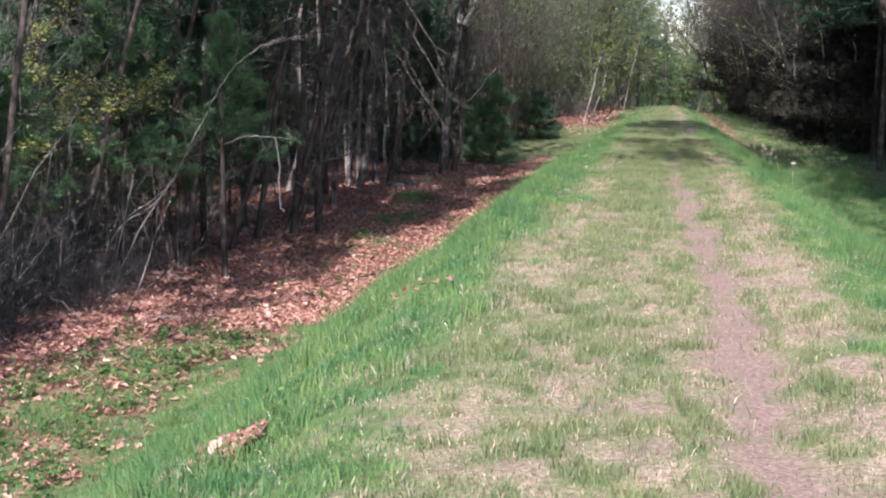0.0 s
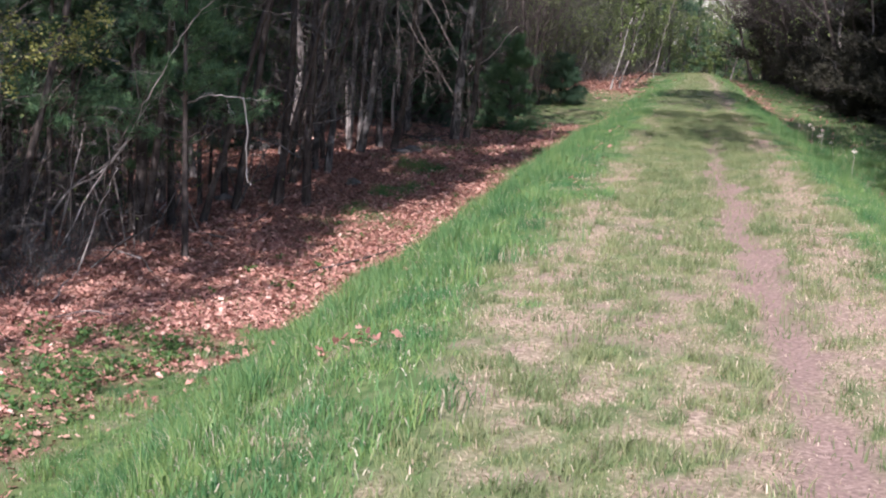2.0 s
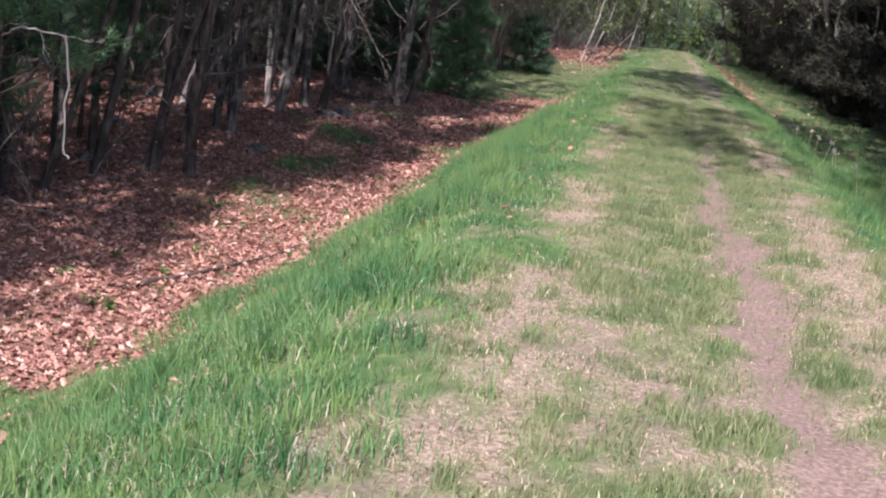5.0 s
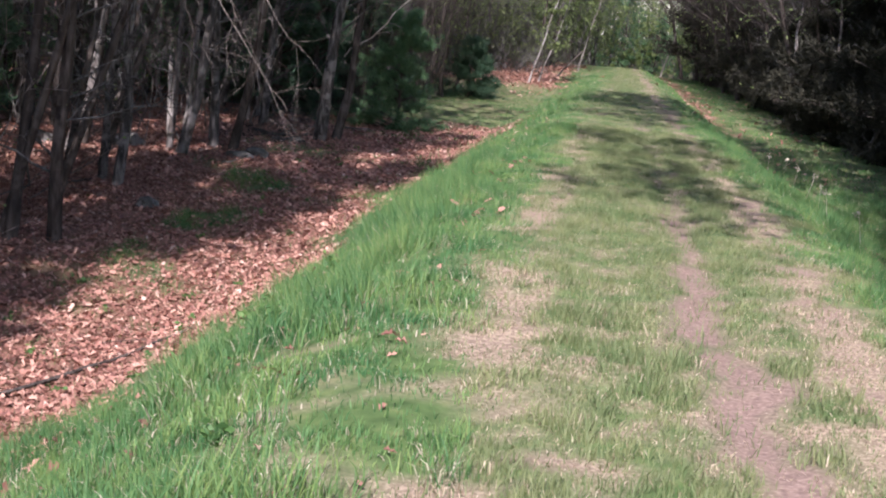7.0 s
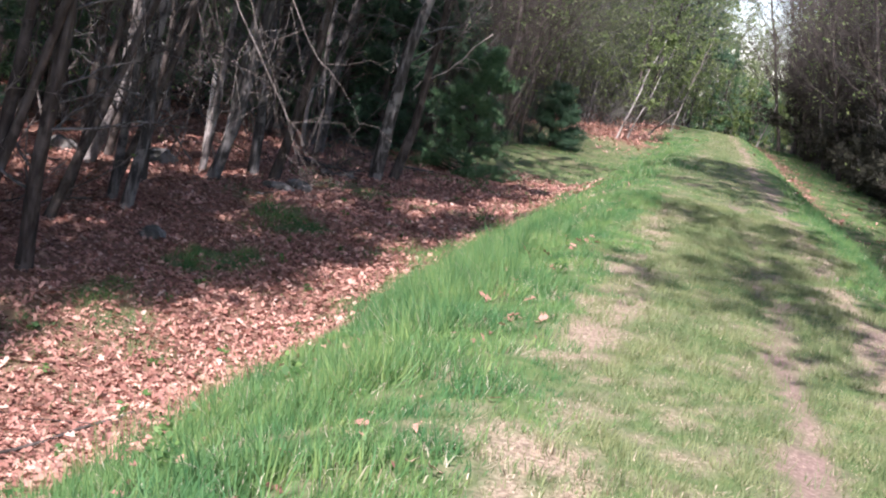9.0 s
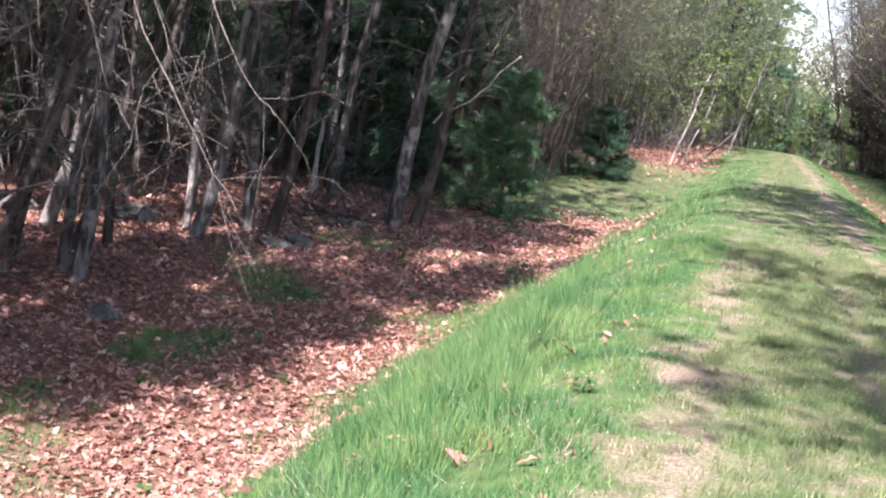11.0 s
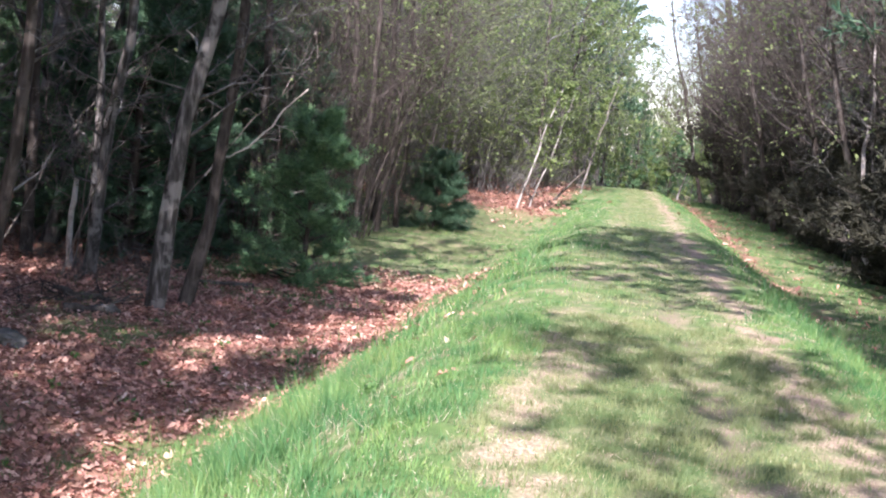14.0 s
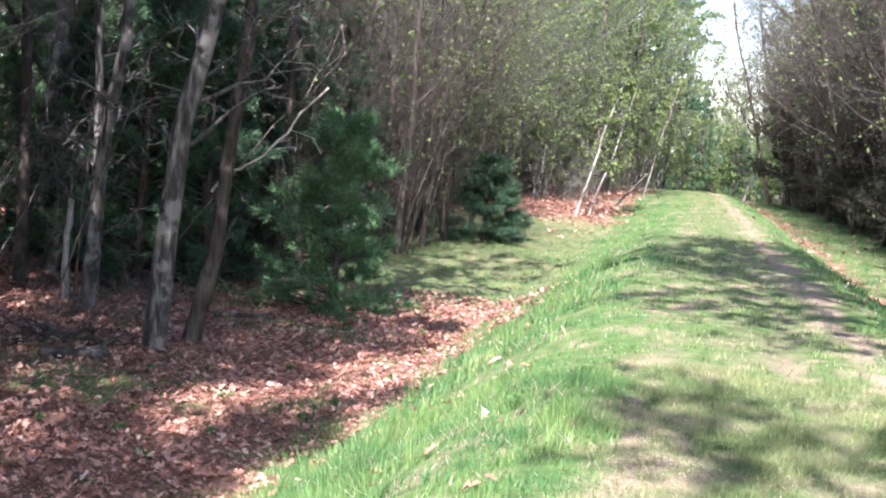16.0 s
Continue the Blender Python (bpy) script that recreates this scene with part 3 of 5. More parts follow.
def brush(x, y, h, seed, stems=26, twigs=7, leaves=0, spread=0.6, bark=None, name="shrub", label="tangled leafless grey shrub", group="undergrowth", leafmat=None, leaf=0.026):
    rng = np.random.default_rng(seed)
    ob = thing(name, label, "shrub", x, y, group)
    s = np.stack([rng.normal(0, 0.25, stems), rng.normal(0, 0.25, stems), np.full(stems, -0.05)], 1)
    a = rng.uniform(0, 2 * np.pi, stems)
    way = unit(np.stack([np.cos(a) * spread, np.sin(a) * spread, rng.uniform(0.5, 1.2, stems)], 1))
    ln = h * rng.uniform(0.5, 1.2, stems)
    one = arcs(s, way, ln, -0.22, 7, rng, 0.035)
    w = np.repeat(np.arange(stems), twigs)
    c = along(one, w, rng.uniform(0.2, 1, len(w)))
    d = unit(way[w] + rng.normal(0, 0.7, (len(w), 3)))
    two = arcs(c, d, ln[w] * rng.uniform(0.12, 0.4, len(w)), -0.1, 4, rng, 0.06)
    x3 = np.repeat(np.arange(len(w)), 3)
    c3 = along(two, x3, rng.uniform(0.2, 1, len(x3)))
    three = arcs(c3, unit(d[x3] + rng.normal(0, 0.8, (len(x3), 3))), ln[w][x3] * rng.uniform(0.05, 0.16, len(x3)), -0.1, 3, rng, 0.06)
    v, f = joined([tubes(one, np.linspace(0.012, 0.004, 7)[None] * rng.uniform(0.5, 1.5, (stems, 1)), 4),
                   tubes(two, np.broadcast_to(np.linspace(0.005, 0.002, 4), (len(w), 4)), 3),
                   tubes(three, np.broadcast_to(np.array([0.003, 0.0025, 0.0015]), (len(x3), 3)), 3)])
    part("twig_tangle", build("twig_tangle", v, f, bark or TWIG), ob)
    if leaves:
        q = rng.integers(0, len(three), leaves)
        v, f = cards(along(three, q, rng.uniform(0.2, 1, leaves)), leaf, rng, 0.4)
        part("foliage", build("foliage", v, f, leafmat or NEW_LEAF), ob)
    return ob


def spread_copies(kinds, spots, seed, low=0.8, high=1.2):
    """Copies of the given things at the spots, turned and scaled a little each."""
    rng = np.random.default_rng(seed)
    for sx, sy in spots:
        s = rng.uniform(low, high)
        copy_thing(kinds[rng.integers(len(kinds))], pose(sx, sy, gz(sx, sy) - 0.05, rng.normal(0, 2.0), rng.normal(0, 2.0), rng.uniform(0, 360)) @ Matrix.Diagonal((s, s, s * rng.uniform(0.9, 1.15), 1)))


def scatter(count, box, gap, seed, keep=None):
    """Spots in a box at least gap apart."""
    rng = np.random.default_rng(seed)
    got = []
    for _ in range(count * 30):
        x, y = rng.uniform(box[0], box[1]), rng.uniform(box[2], box[3])
        if (keep is None or keep(x, y)) and all((x - a) ** 2 + (y - b) ** 2 > gap * gap for a, b in got):
            got.append((x, y))
            if len(got) == count:
                break
    return got


def thicket(name, label, spots, low, high, seed, twigs=7, subs=3, leaves=0, leaf=0.045, bark=None, leafmat=None, thick=0.014, spread=0.25):
    """A dense stand of thin stems and twigs too many to count: one mesh, with its young leaves as another."""
    rng = np.random.default_rng(seed)
    x, y = np.array(spots).T
    n = len(x)
    h = rng.uniform(low, high, n)
    s = np.stack([x, y, ground_z(x, y) - 0.05], 1)
    way = unit(np.stack([rng.normal(0, spread, n), rng.normal(0, spread, n), np.ones(n)], 1))
    one = arcs(s, way, h, -0.05, 7, rng, 0.025)
    w = np.repeat(np.arange(n), twigs)
    c = along(one, w, rng.uniform(0.1, 1, len(w)))
    d = unit(way[w] * 0.7 + rng.normal(0, 0.7, (len(w), 3)))
    two = arcs(c, d, h[w] * rng.uniform(0.08, 0.28, len(w)), -0.05, 4, rng, 0.06)
    v = np.repeat(np.arange(len(w)), subs)
    c = along(two, v, rng.uniform(0.2, 1, len(v)))
    three = arcs(c, unit(d[v] + rng.normal(0, 0.8, (len(v), 3))), h[w][v] * rng.uniform(0.03, 0.11, len(v)), -0.05, 3, rng, 0.06)
    vv, ff = joined([tubes(one, np.linspace(1, 0.25, 7)[None] * thick * rng.uniform(0.5, 1.7, (n, 1)), 4),
                     tubes(two, np.broadcast_to(np.linspace(0.45, 0.2, 4) * thick, (len(w), 4)), 3),
                     tubes(three, np.broadcast_to(np.array([0.3, 0.22, 0.12]) * thick, (len(v), 3)), 3)])
    tagged(new(name, build(name, vv, ff, bark or TWIG)), label, "undergrowth", kind="stuff")
    if leaves:
        q = rng.integers(0, len(three), leaves)
        vv, ff = cards(along(three, q, rng.uniform(0.1, 1, leaves)) + rng.normal(0, 0.05, (leaves, 3)), leaf, rng, 0.3)
        tagged(new(name + "_leaves", build(name, vv, ff, leafmat or NEW_LEAF)), "young leaves on " + label, "foliage", kind="stuff")


def random_spots(count, box, seed, keep):
    rng = np.random.default_rng(seed)
    x, y = rng.uniform(box[0], box[1], count * 3), rng.uniform(box[2], box[3], count * 3)
    ok = keep(x, y)
    return np.stack([x[ok], y[ok]], 1)[:count]


# ---- wood edge: the trees that can be told apart ----
EDGE = "trees at the wood's edge"
# leaf counts on the high crowns, out of view, are there for shade
broadleaf(-5.25, 35.8, 13, 0.115, (0.085, 0), BARK_GREY, 101, 0.48, 0.34, 20, leaves=3200, leaf=0.07, label="leaning grey tree with pale patches in its bark", group=EDGE)
broadleaf(-5.02, 36.25, 12, 0.09, (0.084, 0), BARK_DARK, 102, 0.5, leaves=2500, leaf=0.06, label="slender dark tree leaning beside a thicker one", group=EDGE)
broadleaf(-6.36, 33.1, 11, 0.08, (0.115, 0), BARK_DARK, 103, 0.5, leaves=1500, leaf=0.075, label="dark leaning tree with a pale spot", group=EDGE)
broadleaf(-6.95, 37.6, 12, 0.085, (0.04, 0), BARK_GREY, 104, 0.3, label="pale slender woodland tree at the wood edge", group=EDGE)
broadleaf(-6.9, 31.6, 12, 0.085, (0.09, 0), BARK_GREY, 105, 0.48, leaves=4500, leaf=0.075, label="pale-barked tree leaning towards the dike", group=EDGE)
broadleaf(-7.3, 32.2, 9, 0.05, (-0.02, 0), BARK_PALE, 106, 0.3, label="thin pale-barked sapling in the wood", group=EDGE)
broadleaf(-7.15, 32.5, 8, 0.055, (0.09, 0.02), BARK_PALE, 107, 0.35, label="thin pale-barked sapling in the wood", group=EDGE)
broadleaf(-8.5, 30.5, 12, 0.08, (0.015, 0), BARK_PALE, 108, 0.35, label="straight pale slender tree", group=EDGE)
broadleaf(-7.2, 28.8, 12, 0.06, (-0.02, 0), BARK_GREY, 109, 0.45, leaves=8000, leaf=0.075, label="grey slender tree in a close pair", group=EDGE)
broadleaf(-6.85, 28.5, 12, 0.065, (0.015, 0), BARK_GREY, 110, 0.45, leaves=8000, leaf=0.075, label="grey slender tree in a close pair", group=EDGE)
broadleaf(-7.4, 30.2, 8, 0.05, (0.0, 0), BARK_DARK, 111, 0.3, label="thin dark-barked sapling among pale stems", group=EDGE)
broadleaf(-10.7, 33.7, 16, 0.18, (-0.015, 0), BARK_DARK, 112, 0.35, label="thick dark-barked tree deeper in the wood", group=EDGE)
broadleaf(-8.7, 40.0, 14, 0.10, (0.13, 0), BARK_GREY, 113, 0.3, label="pale leaning tree further in", group=EDGE)
broadleaf(-10.6, 38.2, 13, 0.09, (0.04, 0), BARK_GREY, 114, 0.3, group=EDGE)
broadleaf(-6.7, 33.0, 12, 0.075, (-0.03, 0), BARK_GREY, 115, 0.45, leaves=4500, leaf=0.075, label="pale straight woodland tree", group=EDGE)
broadleaf(-7.4, 38.8, 10, 0.06, (-0.04, 0), BARK_GREY, 116, 0.3, group=EDGE)
broadleaf(-6.3, 25.0, 12, 0.07, (0.05, 0), BARK_DARK, 118, 0.25, 0.19, 22, 10, 6, droop=0.5, side=-0.2, label="dark tree with bare drooping branches over the leaves", group=EDGE)
broadleaf(-10.6, 21.8, 15, 0.14, (0.03, 0), BARK_DARK, 119, 0.3, label="dark-barked tree behind undergrowth", group=EDGE)
broadleaf(-9.0, 24.5, 12, 0.10, (0.03, 0), BARK_GREY, 121, 0.25, group=EDGE)
broadleaf(-9.5, 27.5, 12, 0.09, (0.02, 0), BARK_GREY, 124, 0.3, group=EDGE)
broadleaf(-5.6, 42.5, 11, 0.08, (0.03, 0), BARK_DARK, 125, 0.2, group=EDGE)
broadleaf(-6.0, 46.5, 12, 0.09, (0.05, 0), BARK_DARK, 126, 0.2, group=EDGE)
broadleaf(-5.0, 50.5, 10, 0.07, (0.05, 0), BARK_GREY, 127, 0.15, leaves=900, group=EDGE)

# dark bark on these twigs stands in for shade inside the stand
for n, (x, y, h, r, lean) in enumerate([(-4.7, 46.6, 10, 0.075, 0.03), (-4.45, 48.0, 9, 0.06, 0.05), (-5.2, 47.4, 11, 0.08, 0.0), (-4.2, 49.4, 8, 0.05, 0.06), (-4.9, 50.0, 10, 0.07, 0.02), (-5.9, 48.4, 11, 0.08, -0.02), (-4.0, 51.6, 8, 0.05, 0.04), (-5.4, 52.2, 10, 0.07, 0.03)]):
    broadleaf(x, y, h, r, (lean, 0), BARK_DARK, 130 + n, 0.25, 0.2, 14, 6, 4, leaves=500, leaf=0.05, label="dark slender tree in a close stand", group=EDGE, sides=8, split=False, twig=BARK_DARK)

# small pines under the wood's edge
conifer(-4.2, 39.7, 2.75, 0.05, 201, 0.02, 0.42, 12, 7, 9, 24, 0.13, 0.012, BRIGHT_NEEDLE, bulge=0.55, label="bushy young white pine standing in fallen leaves", group="young pines")
conifer(-5.5, 42.4, 3.7, 0.07, 202, 0.05, 0.30, 12, 5, 8, 16, 0.16, 0.014, NEEDLE, label="dark dense evergreen behind a young pine", group="young pines")
conifer(-3.45, 50.4, 1.85, 0.03, 203, 0.03, 0.52, 11, 8, 10, 26, 0.13, 0.013, NEEDLE, bulge=0.55, label="low bushy young pine beside the grass", group="young pines")
airy = [conifer(x, y, h, 0.045, seed, 0.38, 0.36, 9, 6, 8, 22, 0.13, 0.011, BRIGHT_NEEDLE, label="airy young white pine among bare twigs", group="young pines") for x, y, h, seed in ((-8.8, 16.4, 4.0, 208), (-9.6, 20.2, 5.0, 209))]
spread_copies(airy, [(-8.4, 19.0), (-8.1, 24.2), (-9.4, 23.6), (-10.2, 17.6), (-8.8, 26.6), (-9.0, 14.0), (-8.2, 21.4)], 210, 0.8, 1.1)
conifer(-7.9, 22.3, 5.0, 0.06, 204, 0.36, 0.32, 14, 6, 9, 22, 0.13, 0.010, label="airy young white pine among bare twigs", group="young pines")
conifer(-9.2, 18.5, 6.0, 0.07, 205, 0.34, 0.28, 14, 6, 9, 22, 0.13, 0.010, label="airy young white pine among bare twigs", group="young pines")
conifer(-8.2, 25.8, 5.5, 0.06, 207, 0.2, 0.30, 14, 6, 9, 22, 0.13, 0.010, label="airy young white pine among bare twigs", group="young pines")
conifer(-6.4, 44.0, 7.0, 0.10, 206, 0.05, 0.22, 18, 6, 8, 14, 0.16, 0.016, NEEDLE, label="tall dark evergreen at the meadow's edge", group="young pines")

# birches
broadleaf(-1.8, 57.0, 3.9, 0.030, (0.26, 0.0), BARK_BIRCH, 301, 0.3, 0.26, 14, crook=0.05, leaves=1100, leaf=0.045, label="leaning white birch with new leaves", name="birch_tree", group="birches")
broadleaf(-1.45, 57.6, 3.7, 0.028, (0.27, 0.05), BARK_BIRCH, 302, 0.3, 0.26, 14, crook=0.05, leaves=900, leaf=0.045, label="slimmer leaning white birch with new leaves", name="birch_tree", group="birches")
broadleaf(0.0, 66.0, 4.2, 0.024, (0.26, 0.05), BARK_PALE, 303, 0.4, 0.2, 12, leaves=900, leaf=0.05, label="thin leaning birch further back", name="birch_tree", group="birches")
broadleaf(5.3, 90.0, 3.0, 0.06, (0.22, 0.0), BARK_BIRCH, 304, 0.5, 0.2, 6, label="leaning white birch at the end of the dike", name="birch_tree", group="birches")

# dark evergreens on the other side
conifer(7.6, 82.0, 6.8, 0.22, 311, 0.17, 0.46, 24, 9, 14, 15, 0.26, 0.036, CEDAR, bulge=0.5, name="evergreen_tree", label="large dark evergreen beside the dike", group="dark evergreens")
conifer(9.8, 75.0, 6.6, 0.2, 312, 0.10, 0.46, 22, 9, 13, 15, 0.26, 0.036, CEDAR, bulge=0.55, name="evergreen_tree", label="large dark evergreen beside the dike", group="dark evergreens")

for n, (x, y, h, r, lean) in enumerate([(7.7, 47.0, 5.5, 0.06, -0.12), (7.6, 51.5, 6.5, 0.07, -0.10), (7.9, 55.5, 6.0, 0.05, 0.06), (7.8, 59.5, 7.0, 0.06, -0.14), (8.0, 64.0, 6.0, 0.05, 0.02), (7.6, 43.0, 5.0, 0.05, -0.05)]):
    broadleaf(x, y, h, r, (lean, 0), BARK_PALE, 150 + n, 0.2, 0.26, 10, 5, 3, label="crooked pale bare tree against dark evergreens", group="pale edge trees", sides=8, crook=0.2)

# ---- woods that fill the distance ----
bare = [broadleaf(-14 - 1.5 * j, 30 + 4 * j, 13 + j, 0.08 + 0.015 * j, (0.02, 0), (BARK_DARK, BARK_DARK, BARK_GREY, BARK_PALE)[j % 4], 400 + j, 0.15, 0.22, 18, 6, 4, leaves=500, leaf=0.05, sides=7, group="deep wood trees", split=False) for j in range(4)]
leafy_trees = [broadleaf(-6 + 2.2 * j, 68 + 3 * j, 11 + j, 0.09, (0.03, 0), (BARK_GREY, BARK_DARK)[j % 2], 420 + j, 0.10, 0.24, 22, 6, 4, leaves=4500, leaf=0.055, sides=6, label="spring tree with young yellow-green leaves", group="far spring trees", split=False) for j in range(3)]
pines = [conifer(-16 + 2 * j, 40 + 5 * j, 15 + j, 0.18, 440 + j, 0.25, 0.24, 18, 6, 9, 8, 0.36, 0.05, label="tall dark pine deep in the wood", group="tall pines", fine=False) for j in range(2)]
young = [conifer(-13, 20 + 6 * j, 4.5 + j, 0.05, 450 + j, 0.05, 0.32, 13, 6, 7, 14, 0.17, 0.018, BRIGHT_NEEDLE, label="young pine in the shade of the wood", group="shaded young pines") for j in range(2)]
shrubs = [brush(-8.4 - 0.8 * j, 14.5 + 2.2 * j, 2.2, 460 + j, bark=TWIG) for j in range(3)]
green_shrubs = [brush(-5.5 + 3.0 * j, 60 + j, 2.4, 470 + j, 22, 7, 900, label="shrub coming into yellow-green leaf") for j in range(2)]


def wood_left(x, y):
    return x < np.interp(y, [0, 20, 40, 44, 55, 60, 75], [-9.2, -9.0, -8.8, -7.5, -6.5, -5.0, -3.0])


def wood_right(x, y):
    return x > np.interp(y, [0, 28, 36, 50, 75, 95], [8.5, 9.0, 9.3, 9.0, 8.2, 8.0])


def far_left(x, y):
    return x < np.interp(y, [52, 58, 64, 80, 95, 110], [-6.0, -3.6, -1.2, 0.4, 2.0, 2.5])


spread_copies(bare, scatter(76, (-34, -6, 4, 70), 1.5, 501, wood_left), 502)
spread_copies(pines, scatter(28, (-40, -13.0, 2, 78), 3.2, 503, lambda x, y: wood_left(x - 0.8, y)), 504, 0.8, 1.15)
spread_copies(young, scatter(46, (-26, -8, 10, 60), 1.5, 505, lambda x, y: wood_left(x, y) and (x < -11.5 or y < 24 or y > 40)), 506, 0.6, 1.2)
spread_copies(shrubs, scatter(18, (-12.0, -8.0, 11, 27), 0.9, 507, lambda x, y: x < np.interp(y, [11, 14, 18, 27], [-7.9, -8.2, -9.4, -9.2])), 508, 0.6, 1.1)
spread_copies(shrubs, scatter(14, (-16, -8.2, 27, 55), 1.3, 509, wood_left), 510, 0.4, 0.9)
spread_copies(leafy_trees, scatter(50, (-22, 3, 57, 112), 2.2, 511, far_left), 512)
spread_copies(green_shrubs, scatter(36, (-12, 3.0, 55, 88), 1.3, 513, far_left), 514, 0.6, 1.2)
spread_copies(leafy_trees + pines[:1], scatter(50, (-14, 34, 98, 150), 2.8, 515, lambda x, y: not 0.028 * y - 1.2 < x < 0.075 * y + 1.0), 516, 1.0, 1.5)
spread_copies(bare, scatter(70, (8, 30, 4, 100), 1.7, 517, wood_right), 518)
# pines added for shade; their crowns and many whole trees stay out of view
shade_pine = conifer(-7.7, 20.6, 13, 0.085, 330, 0.36, 0.29, 15, 7, 10, 8, 0.36, 0.05, label="tall slender pine added for the shade of its high crown", group="tall edge pines", fine=False)
spread_copies([shade_pine], [(-12.2, 15.4), (-8.4, 38.6), (-8.2, 43.6), (-8.2, 47.0), (-10.6, 27.6), (-11.8, 30.8), (-9.9, 33.2), (-12.6, 34.6), (-10.9, 36.6)], 524, 0.85, 1.0)
spread_copies([shade_pine], [(-8.8, 9.0), (-9.4, 12.6), (-8.6, 20.0)], 526, 0.52, 0.62)
# slim pines added to shade the litter from crowns above the view
slim_shade_pine = conifer(-8.8, 18.4, 12.5, 0.055, 332, 0.45, 0.27, 13, 7, 8, 4, 0.30, 0.036, label="slim pine added so that its high crown shades the litter", group="slim edge pines", fine=False, lean=(0.30, 0))
spread_copies([slim_shade_pine], [(-6.6, 1.2), (-7.2, 4.0), (-7.5, 7.4)], 527, 0.92, 1.05)
for n, (x, y) in enumerate([(-8.4, 20.6), (-7.5, 22.6), (-7.0, 24.9), (-7.3, 27.2), (-7.6, 29.6)]):
    copy_thing(slim_shade_pine, pose(x, y, gz(x, y) - 0.05, 0, 0, -24 + 31 * n % 49) @ Matrix.Scale(0.92 + 0.03 * (n % 4), 4))
for n, (x, y) in enumerate([(-8.5, 13.4), (-8.6, 15.4), (-7.6, 20.4), (-7.4, 24.0), (-7.7, 28.4), (-8.6, 31.4), (-8.9, 33.4)]):
    copy_thing(slim_shade_pine, pose(x, y, gz(x, y) - 0.05, 0, -7, -30 + 41 * n % 67) @ Matrix.Scale(0.95 + 0.04 * (n % 4), 4))
# the same pines, added on the right to darken field and wood
spread_copies([shade_pine], [(10.2, 5.0), (9.6, 10.5), (8.0, 16.5), (7.2, 20.0), (7.4, 23.5), (7.7, 27.0), (8.2, 30.5), (8.9, 34.0), (9.4, 38.0), (9.8, 43.0), (10.2, 48.0), (10.4, 53.0), (10.2, 58.0), (10.6, 63.0), (10.8, 68.0)], 525, 0.9, 1.1)
spread_copies([shade_pine], [(5.7, 18.0), (6.0, 21.2), (6.3, 24.6), (6.5, 28.0), (6.7, 31.5), (7.0, 35.0), (7.5, 38.5), (7.9, 42.0), (8.3, 46.0), (8.7, 50.0)], 528, 0.9, 1.05)
# unseen trees, added to cast the shadow bands across the dike
for x, y, drift, h, spread, leaves, leaf, seed in [(5.6, 15.0, -0.45, 13.0, 0.34, 1800, 0.08, 340), (5.7, 19.0, -0.45, 13.0, 0.34, 1500, 0.08, 344), (7.0, 25.0, -0.46, 16.5, 0.42, 5000, 0.10, 341),
        (7.5, 27.2, -0.47, 16.5, 0.42, 5400, 0.10, 342), (8.0, 29.0, -0.47, 16.5, 0.42, 6800, 0.10, 343)]:
    broadleaf(x, y, h, 0.08, (drift, 0.0), BARK_DARK, seed, 0.62, spread, 22, 8, 5, leaves=leaves, leaf=leaf, sides=9, label="tall spring tree out of view, leaning in to shade the dike", group="trees leaning over the dike", split=False)
dense = [conifer(x, y, h, 0.1, seed, 0.03, 0.24, 20, 7, 10, 18, 0.17, 0.018, label="dense dark evergreen in the wood's edge", group="dense evergreens") for x, y, h, seed in ((-6.6, 43.2, 5.5, 350), (-5.8, 45.6, 4.6, 351))]
spread_copies(dense, [(-7.4, 46.4), (-7.8, 42.0), (-6.4, 40.4), (-7.3, 40.0), (-8.9, 41.2), (-7.0, 43.6)], 352, 0.75, 1.0)
# near-black needles keep this added row as dark as shaded wood
shade_evergreen = conifer(9.4, 47.0, 5.0, 0.1, 360, 0.02, 0.40, 16, 8, 10, 20, 0.22, 0.03, CEDAR, name="evergreen_tree", label="dense dark evergreen in the wood's edge", group="dark evergreens")
spread_copies([shade_evergreen], [(9.0, 37.0), (8.8, 41.0), (8.4, 44.5), (8.2, 48.5), (8.6, 53.0), (8.2, 57.0), (8.6, 61.0), (10.0, 42.0), (9.8, 51.5), (9.5, 55.5), (9.9, 59.5), (9.4, 63.5), (9.8, 67.5), (9.6, 70.8), (8.6, 79.0), (10.8, 45.0), (11.0, 54.0), (11.2, 62.0), (10.8, 37.5), (10.0, 86.0), (11.5, 76.0), (8.9, 46.5), (8.5, 50.8), (8.9, 55.2), (8.7, 59.2), (8.8, 63.6), (8.9, 66.8), (9.0, 69.4)], 529, 0.9, 1.4)
spread_copies(leafy_trees, [(8.6, 62.0), (8.9, 66.5), (8.2, 70.5), (9.2, 72.5), (8.6, 77.5), (8.8, 86.5), (9.6, 57.5), (9.4, 52.5), (10.0, 48.0), (10.6, 43.0), (7.6, 92.0), (9.5, 82.0)], 527, 0.9, 1.2)
spread_copies(shrubs, scatter(60, (8, 22, 34, 95), 1.0, 519, lambda x, y: wood_right(x + 0.6, y)), 520, 0.9, 1.7)
spread_copies(pines, scatter(26, (12, 40, 10, 105), 3.2, 521, wood_right), 522)

